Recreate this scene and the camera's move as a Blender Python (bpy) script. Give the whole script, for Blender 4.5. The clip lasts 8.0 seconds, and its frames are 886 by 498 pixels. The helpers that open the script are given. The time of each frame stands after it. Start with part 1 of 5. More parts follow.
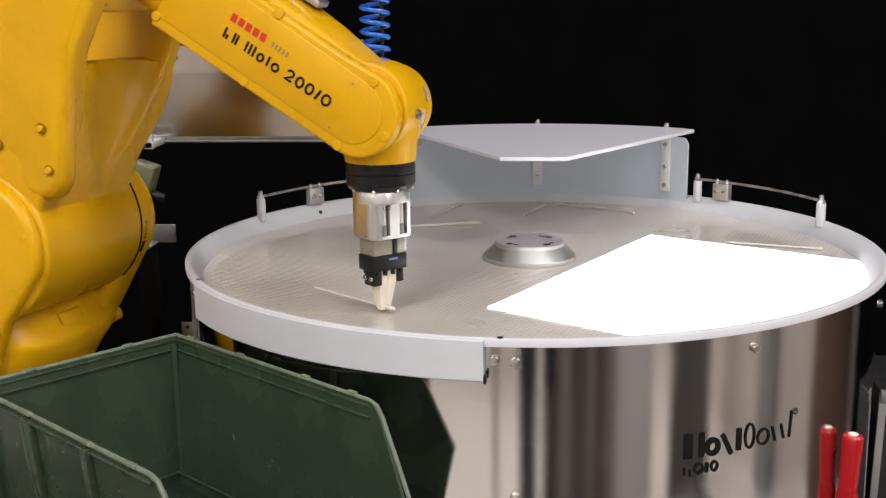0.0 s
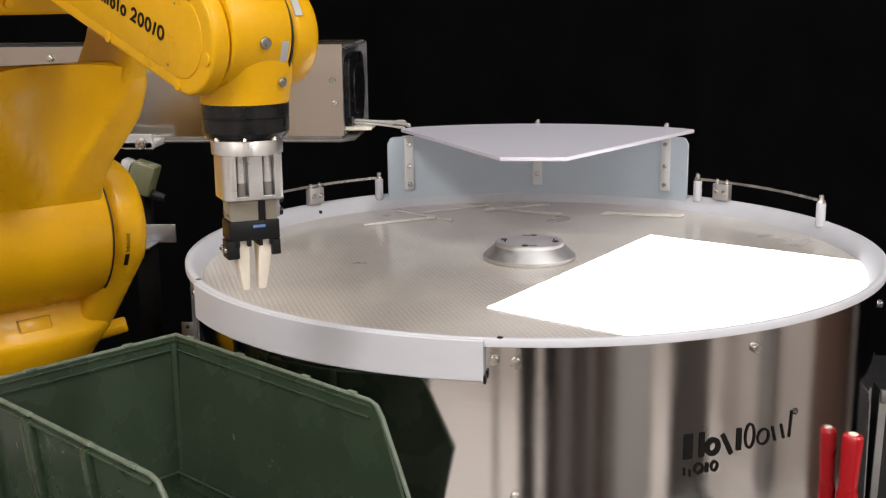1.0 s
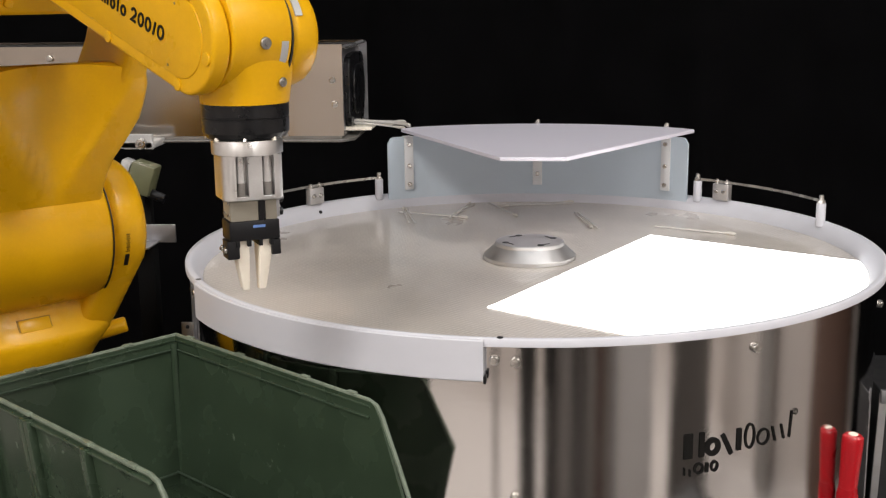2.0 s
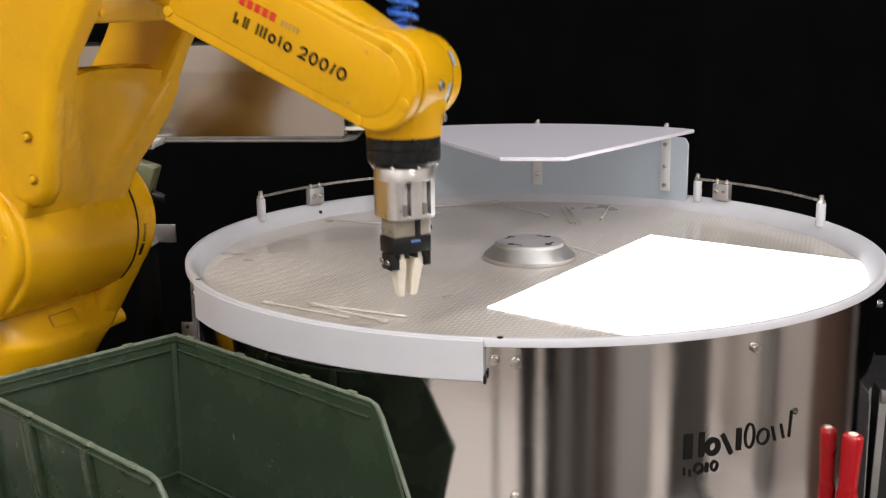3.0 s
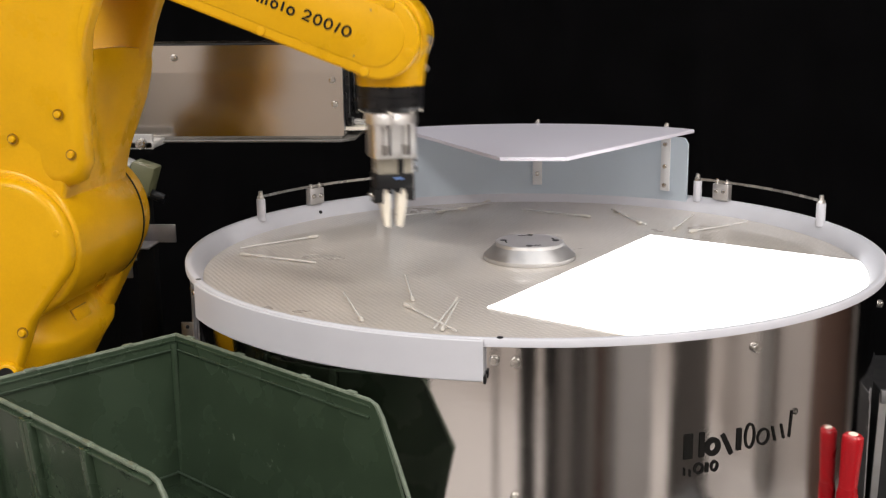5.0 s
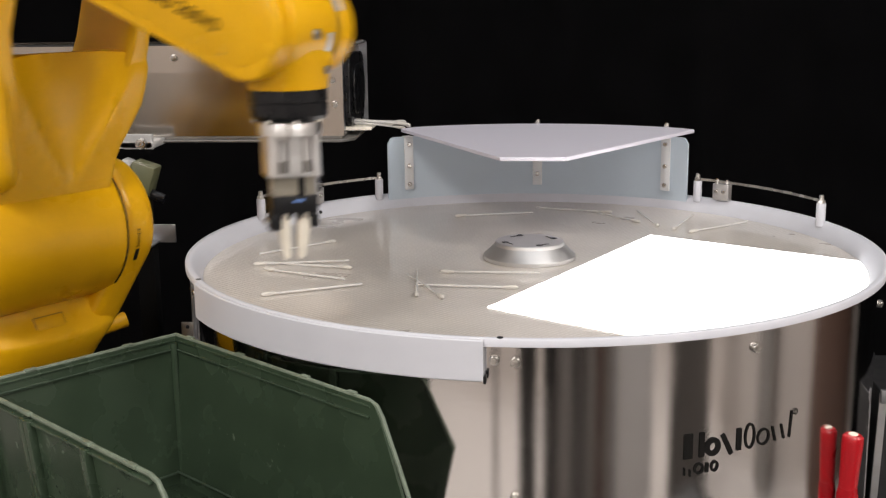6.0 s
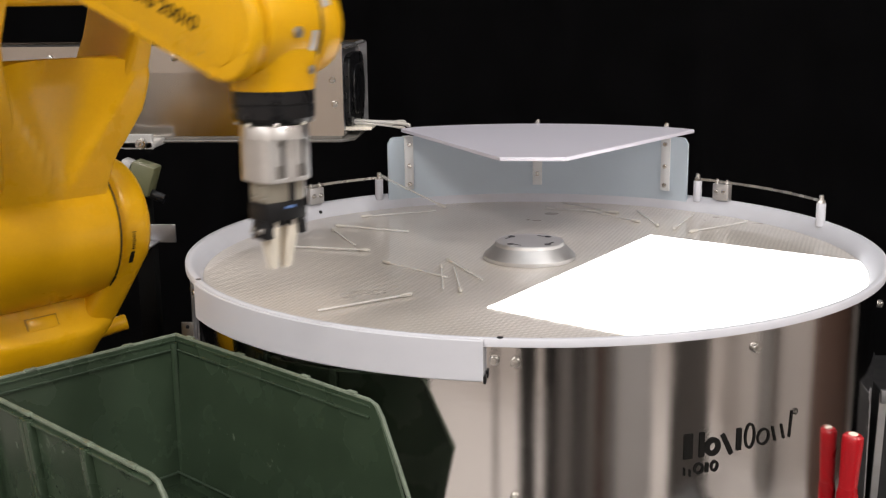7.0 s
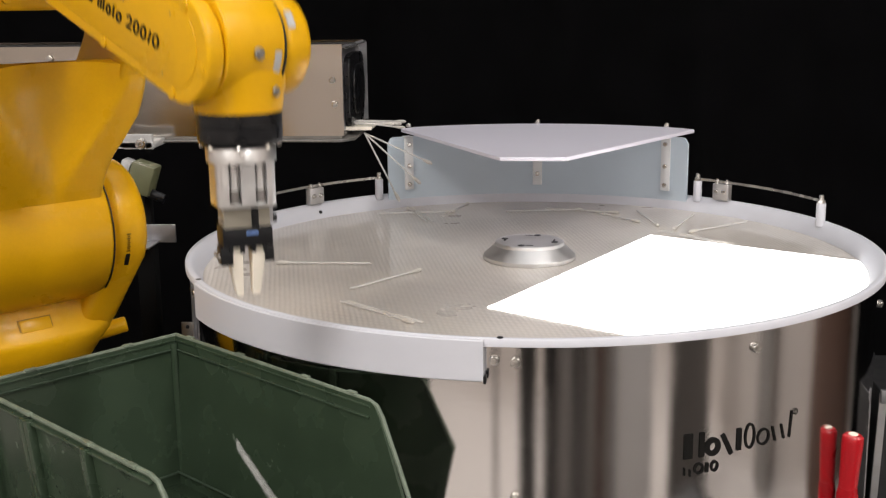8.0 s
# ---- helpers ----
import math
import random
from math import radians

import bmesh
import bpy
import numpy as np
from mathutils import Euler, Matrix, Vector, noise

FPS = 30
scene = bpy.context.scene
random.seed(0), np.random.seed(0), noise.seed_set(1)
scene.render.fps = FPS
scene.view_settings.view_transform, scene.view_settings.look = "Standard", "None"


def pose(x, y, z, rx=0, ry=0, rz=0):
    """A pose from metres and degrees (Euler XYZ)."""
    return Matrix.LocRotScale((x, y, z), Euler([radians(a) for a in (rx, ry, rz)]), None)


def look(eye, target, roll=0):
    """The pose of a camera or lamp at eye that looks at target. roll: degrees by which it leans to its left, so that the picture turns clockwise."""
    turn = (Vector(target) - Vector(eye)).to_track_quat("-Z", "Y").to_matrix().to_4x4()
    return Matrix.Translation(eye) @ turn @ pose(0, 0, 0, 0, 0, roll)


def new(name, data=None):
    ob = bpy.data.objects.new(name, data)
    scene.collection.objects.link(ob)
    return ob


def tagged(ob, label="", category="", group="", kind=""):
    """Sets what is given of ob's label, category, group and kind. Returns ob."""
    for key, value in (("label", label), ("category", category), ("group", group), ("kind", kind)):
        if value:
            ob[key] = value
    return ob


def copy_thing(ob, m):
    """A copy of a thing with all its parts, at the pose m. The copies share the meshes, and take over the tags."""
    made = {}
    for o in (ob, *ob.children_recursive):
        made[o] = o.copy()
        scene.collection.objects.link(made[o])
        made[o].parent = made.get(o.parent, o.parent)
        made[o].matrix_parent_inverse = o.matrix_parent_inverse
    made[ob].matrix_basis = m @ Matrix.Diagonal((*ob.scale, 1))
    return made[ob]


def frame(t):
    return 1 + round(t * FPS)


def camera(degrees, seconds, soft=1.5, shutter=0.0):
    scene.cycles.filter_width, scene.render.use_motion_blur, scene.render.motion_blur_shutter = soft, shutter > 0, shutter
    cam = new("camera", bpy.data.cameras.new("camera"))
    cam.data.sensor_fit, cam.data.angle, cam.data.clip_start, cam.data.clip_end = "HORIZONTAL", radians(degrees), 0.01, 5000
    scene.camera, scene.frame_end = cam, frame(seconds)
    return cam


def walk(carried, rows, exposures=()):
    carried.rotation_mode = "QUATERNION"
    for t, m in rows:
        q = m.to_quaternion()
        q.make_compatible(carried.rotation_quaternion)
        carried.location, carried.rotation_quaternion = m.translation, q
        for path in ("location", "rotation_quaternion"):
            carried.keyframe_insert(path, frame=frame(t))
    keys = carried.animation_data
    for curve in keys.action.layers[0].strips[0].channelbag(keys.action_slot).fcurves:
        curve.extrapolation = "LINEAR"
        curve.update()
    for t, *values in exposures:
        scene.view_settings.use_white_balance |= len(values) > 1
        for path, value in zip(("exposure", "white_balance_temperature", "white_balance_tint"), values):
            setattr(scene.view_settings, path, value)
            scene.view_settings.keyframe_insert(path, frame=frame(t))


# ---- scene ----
cam = camera(41.49, 8.0, soft=1.25, shutter=0.22)
EYE = Vector((0.0, -1.1912, 0.5542))
AIM = EYE + Vector((-0.0737, 0.9739, -0.2145))
walk(cam, [(0.0, look(EYE, AIM, -0.70)), (8.0, look(EYE, AIM, -0.70))])

# ---- world and lights: a dark studio with softboxes in front of the machine ----
world = bpy.data.worlds.new("world")
scene.world = world
world.use_nodes = True
world.node_tree.nodes["Background"].inputs[0].default_value = (0.5, 0.53, 0.6, 1)
world.node_tree.nodes["Background"].inputs[1].default_value = 0.015


def softbox(eye, target, w, h, watts, colour):
    data = bpy.data.lights.new("softbox_lamp", "AREA")
    data.shape, data.size, data.size_y, data.energy, data.color = "RECTANGLE", w, h, watts, colour
    ob = new("softbox_lamp", data)
    ob.matrix_world = look(eye, target)
    return ob


softbox((-1.3, -2.3, 1.9), (-0.1, 0.0, 0.3), 0.9, 1.3, 28, (1.0, 0.985, 0.96))
softbox((1.25, -2.2, 1.6), (0.0, 0.0, 0.3), 0.5, 1.5, 22, (1.0, 0.98, 0.95))
softbox((0.1, 0.1, 2.3), (0.0, 0.0, 0.3), 1.6, 1.2, 12, (0.95, 0.97, 1.0))
# two unseen lamps, added to brighten the room that the steel reflects
softbox((-1.0, -2.55, 2.7), (-1.0, -2.75, 0.0), 1.2, 0.3, 105, (1.0, 0.95, 0.915))
softbox((1.9, -1.4, 2.7), (2.0, -1.5, 0.0), 0.3, 1.6, 85, (1.0, 0.95, 0.915))
scene.view_settings.exposure = -0.5

# ---- materials ----


def mat(name, colour, rough=0.5, metal=0.0, var=0.08, scale=60.0, bump=0.0, coat=0.0, fine=900.0, emit=0.0, alpha=1.0,
        trans=0.0, rough_var=0.08, stretch=(1, 1, 1), sss=0.0, aniso=0.0, spec=0.5):
    """A procedural surface: two scales of mottling in colour and roughness, and a fine relief."""
    m = bpy.data.materials.new(name)
    m.use_nodes = True
    nt = m.node_tree
    b = nt.nodes["Principled BSDF"]
    tc = nt.nodes.new("ShaderNodeTexCoord")
    mp = nt.nodes.new("ShaderNodeMapping")
    mp.inputs["Scale"].default_value = stretch
    nt.links.new(tc.outputs["Object"], mp.inputs["Vector"])
    big = nt.nodes.new("ShaderNodeTexNoise")
    big.inputs["Scale"].default_value, big.inputs["Detail"].default_value = scale, 4
    small = nt.nodes.new("ShaderNodeTexNoise")
    small.inputs["Scale"].default_value, small.inputs["Detail"].default_value = fine, 2
    nt.links.new(mp.outputs[0], big.inputs["Vector"])
    nt.links.new(mp.outputs[0], small.inputs["Vector"])
    mix = nt.nodes.new("ShaderNodeMath")
    mix.operation = "MULTIPLY_ADD"
    mix.inputs[1].default_value = 0.35
    nt.links.new(small.outputs["Fac"], mix.inputs[0])
    nt.links.new(big.outputs["Fac"], mix.inputs[2])
    ramp = nt.nodes.new("ShaderNodeMapRange")
    ramp.inputs[1].default_value, ramp.inputs[2].default_value = 0.4, 0.95
    ramp.inputs[3].default_value, ramp.inputs[4].default_value = 1 - var, 1 + var
    nt.links.new(mix.outputs[0], ramp.inputs[0])
    col = nt.nodes.new("ShaderNodeVectorMath")
    col.operation = "SCALE"
    col.inputs[0].default_value = colour
    nt.links.new(ramp.outputs[0], col.inputs["Scale"])
    nt.links.new(col.outputs[0], b.inputs["Base Color"])
    rr = nt.nodes.new("ShaderNodeMapRange")
    rr.inputs[1].default_value, rr.inputs[2].default_value = 0.3, 0.7
    rr.inputs[3].default_value, rr.inputs[4].default_value = max(0.02, rough - rough_var), min(1, rough + rough_var)
    nt.links.new(big.outputs["Fac"], rr.inputs[0])
    nt.links.new(rr.outputs[0], b.inputs["Roughness"])
    b.inputs["Metallic"].default_value = metal
    b.inputs["Specular IOR Level"].default_value = spec
    b.inputs["Coat Weight"].default_value = coat
    b.inputs["Coat Roughness"].default_value = 0.1
    b.inputs["Alpha"].default_value = alpha
    b.inputs["Transmission Weight"].default_value = trans
    b.inputs["Anisotropic"].default_value = aniso
    if sss:
        b.inputs["Subsurface Weight"].default_value = sss
        b.inputs["Subsurface Radius"].default_value = (0.012, 0.012, 0.012)
        b.inputs["Subsurface Scale"].default_value = 0.5
    if emit:
        b.inputs["Emission Color"].default_value = (*colour, 1)
        b.inputs["Emission Strength"].default_value = emit
    if bump:
        bp = nt.nodes.new("ShaderNodeBump")
        bp.inputs["Strength"].default_value, bp.inputs["Distance"].default_value = bump, 0.0006
        nt.links.new(small.outputs["Fac"], bp.inputs["Height"])
        nt.links.new(bp.outputs[0], b.inputs["Normal"])
    return m


YELLOW = mat("yellow_paint", (0.67, 0.358, 0.004), 0.31, var=0.06, scale=25, bump=0.06, coat=0.05, spec=0.24, rough_var=0.06, fine=400)
BLACK = mat("black_plastic", (0.006, 0.006, 0.007), 0.3, var=0.25, bump=0.08, spec=0.4)
BLACKM = mat("black_anodised", (0.007, 0.007, 0.008), 0.4, 0.0, var=0.2, bump=0.05, spec=0.3)
RUBBER = mat("black_rubber", (0.01, 0.01, 0.01), 0.5, var=0.2)
ALU = mat("brushed_aluminium", (0.84, 0.835, 0.83), 0.34, 1.0, var=0.06, scale=90, bump=0.05)
ALU_CAST = mat("satin_aluminium", (0.66, 0.65, 0.645), 0.48, 1.0, var=0.05, scale=120, bump=0.1, fine=1500)
STEEL_BOLT = mat("bolt_steel", (0.6, 0.58, 0.55), 0.28, 1.0, var=0.15)
GREY_BLOCK = mat("grey_anodised", (0.3, 0.275, 0.225), 0.42, 0.35, var=0.08)
FINGER = mat("beige_plastic", (0.85, 0.79, 0.68), 0.5, var=0.05, bump=0.1, sss=0.1)
WHITE_PE = mat("white_polyethylene", (0.57, 0.575, 0.62), 0.55, var=0.025, scale=30, bump=0.06, sss=0.12, spec=0.35)
FROST = mat("frosted_panel", (0.66, 0.76, 0.85), 0.42, var=0.03, scale=14, trans=0.12, alpha=0.84, rough_var=0.02)
BRACKET = mat("pale_bracket_plastic", (0.82, 0.83, 0.84), 0.4, var=0.03, scale=30, alpha=0.9)
PLATE = mat("milky_plate", (0.77, 0.75, 0.84), 0.3, var=0.015, scale=6, rough_var=0.01, alpha=0.84)
SWAB = mat("swab_plastic", (0.78, 0.76, 0.73), 0.4, var=0.05, alpha=0.52)
COTTON = mat("cotton", (0.7, 0.665, 0.61), 0.95, alpha=0.7, var=0.08, bump=0.6, fine=1800)
GREEN = mat("green_plastic", (0.033, 0.052, 0.031), 0.26, var=0.18, scale=22, bump=0.15, fine=700)
GREEN_WORN = mat("worn_green_edge", (0.14, 0.17, 0.125), 0.5, var=0.3, scale=90, bump=0.2)
# paler green that paints edge highlights along the bin's ledge and floor
GREEN_HIGHLIGHT = mat("highlit_green_edge", (0.055, 0.08, 0.055), 0.42, var=0.35, scale=60)
RED = mat("red_vinyl", (0.4, 0.004, 0.01), 0.3, var=0.12, scale=40, coat=0.2)
BLUE = mat("blue_hose", (0.015, 0.12, 0.6), 0.28, var=0.08, coat=0.2)
OLIVE = mat("olive_plastic", (0.12, 0.125, 0.065), 0.5, var=0.1)
CURTAIN = mat("black_cloth", (0.0051, 0.0050, 0.0056), 0.9, var=0.4, scale=8, bump=0.2, spec=0.05)
DARK = mat("dark_steel", (0.05, 0.05, 0.052), 0.45, 0.6, var=0.2)
RAIL = mat("rail_steel", (0.3, 0.285, 0.27), 0.42, 0.9, var=0.2, scale=60)
GREY_STEEL = mat("grey_steel", (0.42, 0.42, 0.44), 0.4, 0.9, var=0.15, scale=40)
# darker yellow, for shade painted round screws and the turret's plate
BORE = mat("bore_shadow_paint", (0.3, 0.15, 0.006), 0.5, var=0.1)
MATT = mat("matt_black_steel", (0.004, 0.004, 0.004), 0.8, var=0.3, spec=0.15)
INK = mat("black_ink", (0.006, 0.0055, 0.005), 0.6, var=0.1, spec=0.2)
INK_RED = mat("red_ink", (0.6, 0.02, 0.01), 0.5, var=0.1)
INK_GREY = mat("grey_ink", (0.3, 0.22, 0.1), 0.5, var=0.1)
BADGE = mat("pale_blue_print", (0.12, 0.22, 0.5), 0.4, var=0.1)
BAND_BOARD = mat("white_band_board", (0.85, 0.84, 0.83), 0.7, var=0.03, scale=4)
LABEL = mat("silver_label", (0.45, 0.45, 0.45), 0.4, 0.2, var=0.1)
WALL = mat("pale_wall", (0.62, 0.57, 0.53), 0.8, var=0.06, scale=3)
FLOOR_M = mat("floor_vinyl", (0.62, 0.585, 0.56), 0.5, var=0.08, scale=4)
WOOD = mat("brown_band", (0.13, 0.075, 0.055), 0.5, var=0.2, scale=5, stretch=(6, 6, 0.6))
GREY_BAND = mat("grey_band", (0.3, 0.28, 0.265), 0.5, var=0.12, scale=4)
CHARCOAL = mat("charcoal_band", (0.115, 0.106, 0.10), 0.5, var=0.15, scale=4)
WALL_DARK = mat("dark_room_paint", (0.03, 0.027, 0.025), 0.6, var=0.2, scale=3)
TABLE = mat("dark_table", (0.02, 0.02, 0.021), 0.6, var=0.2, scale=12)
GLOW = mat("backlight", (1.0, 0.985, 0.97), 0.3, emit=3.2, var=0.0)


def brushed_steel(name, stretch, rough, colour=(0.69, 0.67, 0.66), strength=0.02):
    """Sheet steel with fine lines along one way and cloudy handling marks."""
    m = mat(name, colour, rough, 1.0, var=0.05, scale=7, rough_var=0.05)
    nt = m.node_tree
    b = nt.nodes["Principled BSDF"]
    tc = nt.nodes.new("ShaderNodeTexCoord")
    mp = nt.nodes.new("ShaderNodeMapping")
    mp.inputs["Scale"].default_value = stretch
    n = nt.nodes.new("ShaderNodeTexNoise")
    n.inputs["Scale"].default_value, n.inputs["Detail"].default_value = 1.0, 3
    bp = nt.nodes.new("ShaderNodeBump")
    bp.inputs["Strength"].default_value, bp.inputs["Distance"].default_value = strength, 0.0006
    nt.links.new(tc.outputs["Object"], mp.inputs["Vector"])
    nt.links.new(mp.outputs[0], n.inputs["Vector"])
    nt.links.new(n.outputs["Fac"], bp.inputs["Height"])
    nt.links.new(bp.outputs[0], b.inputs["Normal"])
    return m


STEEL = brushed_steel("steel_shell", (14, 14, 5200), 0.065)
STEEL_BOX = brushed_steel("steel_sheet", (900, 900, 6), 0.13, (0.58, 0.53, 0.48), 0.003)


def dimpled():
    """Off-white rubbery disc with a fine grid of dimples, their shading painted in, stronger in patches."""
    m = mat("dimpled_disc", (0.60, 0.555, 0.505), 0.34, var=0.05, scale=9, fine=60, coat=0.65)
    nt = m.node_tree
    b = nt.nodes["Principled BSDF"]
    tc = nt.nodes.new("ShaderNodeTexCoord")
    mp = nt.nodes.new("ShaderNodeMapping")
    mp.inputs["Rotation"].default_value = (0, 0, 0.35)
    mp.inputs["Scale"].default_value = (215, 215, 0)
    v = nt.nodes.new("ShaderNodeTexVoronoi")
    v.inputs["Scale"].default_value, v.inputs["Randomness"].default_value = 1.0, 0.12
    nt.links.new(tc.outputs["Object"], mp.inputs["Vector"])
    nt.links.new(mp.outputs[0], v.inputs["Vector"])
    bp = nt.nodes.new("ShaderNodeBump")
    bp.inputs["Strength"].default_value, bp.inputs["Distance"].default_value = 0.55, 0.0015
    nt.links.new(v.outputs["Distance"], bp.inputs["Height"])
    nt.links.new(bp.outputs[0], b.inputs["Normal"])
    # relief shading put into the colour: darker between the dimples, by a patchy amount
    old = b.inputs["Base Color"].links[0].from_socket
    patch = nt.nodes.new("ShaderNodeTexNoise")
    patch.inputs["Scale"].default_value, patch.inputs["Detail"].default_value = 7.0, 3
    nt.links.new(tc.outputs["Object"], patch.inputs["Vector"])
    depth = nt.nodes.new("ShaderNodeMapRange")
    depth.inputs[1].default_value, depth.inputs[2].default_value, depth.inputs[3].default_value, depth.inputs[4].default_value = 0.42, 0.66, 0.93, 0.70
    nt.links.new(patch.outputs["Fac"], depth.inputs[0])
    mr = nt.nodes.new("ShaderNodeMapRange")
    mr.inputs[1].default_value, mr.inputs[2].default_value, mr.inputs[3].default_value = 0.1, 0.55, 1.05
    nt.links.new(v.outputs["Distance"], mr.inputs[0])
    nt.links.new(depth.outputs[0], mr.inputs[4])
    sc = nt.nodes.new("ShaderNodeVectorMath")
    sc.operation = "SCALE"
    nt.links.new(old, sc.inputs[0])
    nt.links.new(mr.outputs[0], sc.inputs["Scale"])
    nt.links.new(sc.outputs[0], b.inputs["Base Color"])
    return m


def flecked(m, level, pale):
    """Adds sparse pale scuffs to a plastic."""
    nt = m.node_tree
    b = nt.nodes["Principled BSDF"]
    old = b.inputs["Base Color"].links[0].from_socket
    tc = nt.nodes.new("ShaderNodeTexCoord")
    n1 = nt.nodes.new("ShaderNodeTexNoise")
    n1.inputs["Scale"].default_value, n1.inputs["Detail"].default_value = 130, 3
    n2 = nt.nodes.new("ShaderNodeTexNoise")
    n2.inputs["Scale"].default_value = 14
    nt.links.new(tc.outputs["Object"], n1.inputs["Vector"])
    nt.links.new(tc.outputs["Object"], n2.inputs["Vector"])
    mul = nt.nodes.new("ShaderNodeMath")
    mul.operation = "MULTIPLY"
    nt.links.new(n1.outputs["Fac"], mul.inputs[0])
    nt.links.new(n2.outputs["Fac"], mul.inputs[1])
    mr = nt.nodes.new("ShaderNodeMapRange")
    mr.inputs[1].default_value, mr.inputs[2].default_value = level, level + 0.05
    nt.links.new(mul.outputs[0], mr.inputs[0])
    mx = nt.nodes.new("ShaderNodeMix")
    mx.data_type = "RGBA"
    nt.links.new(mr.outputs[0], mx.inputs["Factor"])
    nt.links.new(old, mx.inputs["A"])
    mx.inputs["B"].default_value = (*pale, 1)
    nt.links.new(mx.outputs["Result"], b.inputs["Base Color"])


flecked(GREEN, 0.455, (0.12, 0.15, 0.11))
flecked(RED, 0.43, (0.7, 0.5, 0.42))
DISC = dimpled()

# ---- mesh helpers ----


def ngon_prism(bm, pts, axis, lo, hi):
    """Extrudes an outline: axis 'y' takes (x, z), 'x' takes (y, z), 'z' takes (x, y)."""
    def at(p, v):
        return {"y": (p[0], v, p[1]), "x": (v, p[0], p[1]), "z": (p[0], p[1], v)}[axis]
    a = [bm.verts.new(at(p, lo)) for p in pts]
    b = [bm.verts.new(at(p, hi)) for p in pts]
    n = len(pts)
    fs = [bm.faces.new(a), bm.faces.new(b[::-1])]
    fs += [bm.faces.new((a[i], b[i], b[(i + 1) % n], a[(i + 1) % n])) for i in range(n)]
    return a + b


def box(bm, c, s, bevel=0.0, m=None, seg=2):
    tmp = bmesh.new()
    bmesh.ops.create_cube(tmp, size=1, matrix=Matrix.Translation(c) @ Matrix.Diagonal((*s, 1)))
    if bevel:
        bmesh.ops.bevel(tmp, geom=tmp.edges[:], offset=bevel, segments=seg, profile=0.5, affect="EDGES")
    join(bm, tmp, m)


def join(bm, tmp, m=None):
    if m is not None:
        tmp.transform(m)
    bmesh.ops.recalc_face_normals(tmp, faces=tmp.faces[:])
    me = bpy.data.meshes.new("tmp")
    tmp.to_mesh(me)
    tmp.free()
    bm.from_mesh(me)
    bpy.data.meshes.remove(me)


def rod(bm, p0, p1, r0, r1=None, seg=24, bevel=0.0):
    p0, p1 = Vector(p0), Vector(p1)
    r1 = r0 if r1 is None else r1
    d = p1 - p0
    tmp = bmesh.new()
    bmesh.ops.create_cone(tmp, cap_ends=True, segments=seg, radius1=r0, radius2=r1, depth=d.length)
    if bevel:
        es = [e for e in tmp.edges if any(len(f.verts) > 4 for f in e.link_faces)]
        bmesh.ops.bevel(tmp, geom=es, offset=bevel, segments=3, profile=0.5, affect="EDGES")
    join(bm, tmp, Matrix.Translation((p0 + p1) / 2) @ d.to_track_quat("Z", "Y").to_matrix().to_4x4())


def lathe(bm, prof, a0=0.0, a1=360.0, seg=128, closed=True):
    """Turns a profile of (radius, z) about z; closed: the profile is a ring, else it runs from end to end."""
    full = abs(a1 - a0) >= 359.9
    n = seg if full else seg + 1
    rings = []
    for i in range(n):
        a = radians(a0 + (a1 - a0) * i / seg)
        rings.append([bm.verts.new((r * math.cos(a), r * math.sin(a), z)) for r, z in prof])
    k = len(prof)
    for i in range(seg):
        p, q = rings[i], rings[(i + 1) % n]
        for j in range(k if closed else k - 1):
            bm.faces.new((p[j], q[j], q[(j + 1) % k], p[(j + 1) % k]))
    if not full and closed:
        bm.faces.new(rings[0][::-1])
        bm.faces.new(rings[-1])
    if full and not closed:
        for j, flip in ((0, 1), (k - 1, 0)):
            loop = [r[j] for r in rings]
            bm.faces.new(loop[::-1] if flip else loop)


def rounded(bm_pts, axis, lo, hi, bevel, seg=3):
    """A prism with all its rim edges rounded, as a bmesh of its own."""
    tmp = bmesh.new()
    ngon_prism(tmp, bm_pts, axis, lo, hi)
    bmesh.ops.recalc_face_normals(tmp, faces=tmp.faces[:])
    es = [e for e in tmp.edges if any(len(f.verts) == len(bm_pts) for f in e.link_faces)] if len(bm_pts) > 4 else tmp.edges[:]
    bmesh.ops.bevel(tmp, geom=es, offset=bevel, segments=seg, profile=0.5, affect="EDGES", clamp_overlap=True)
    return tmp


def loft(bm, sections, close=True):
    """Skins a stack of rings that have the same number of points."""
    rs = [[bm.verts.new(p) for p in s] for s in sections]
    n = len(rs[0])
    for p, q in zip(rs, rs[1:]):
        for i in range(n):
            bm.faces.new((p[i], p[(i + 1) % n], q[(i + 1) % n], q[i]))
    if close:
        bm.faces.new(rs[0][::-1])
        bm.faces.new(rs[-1])


def superring(cx, cy, a, b, power=3.5, n=40):
    """Points of a rounded rectangle with half sides a and b."""
    out = []
    for i in range(n):
        t = 2 * math.pi * i / n
        c, s = math.cos(t), math.sin(t)
        out.append((cx + a * math.copysign(abs(c) ** (2 / power), c), cy + b * math.copysign(abs(s) ** (2 / power), s)))
    return out


def tube(bm, pts, r, seg=8):
    """A round tube along a line of points."""
    pts = [Vector(p) for p in pts]
    rs = []
    nrm = None
    for i, p in enumerate(pts):
        d = (pts[min(i + 1, len(pts) - 1)] - pts[max(i - 1, 0)]).normalized()
        if nrm is None:
            nrm = d.orthogonal().normalized()
        nrm = (nrm - d * nrm.dot(d)).normalized()
        b = d.cross(nrm)
        rs.append([p + r * (math.cos(2 * math.pi * j / seg) * nrm + math.sin(2 * math.pi * j / seg) * b) for j in range(seg)])
    loft(bm, rs)


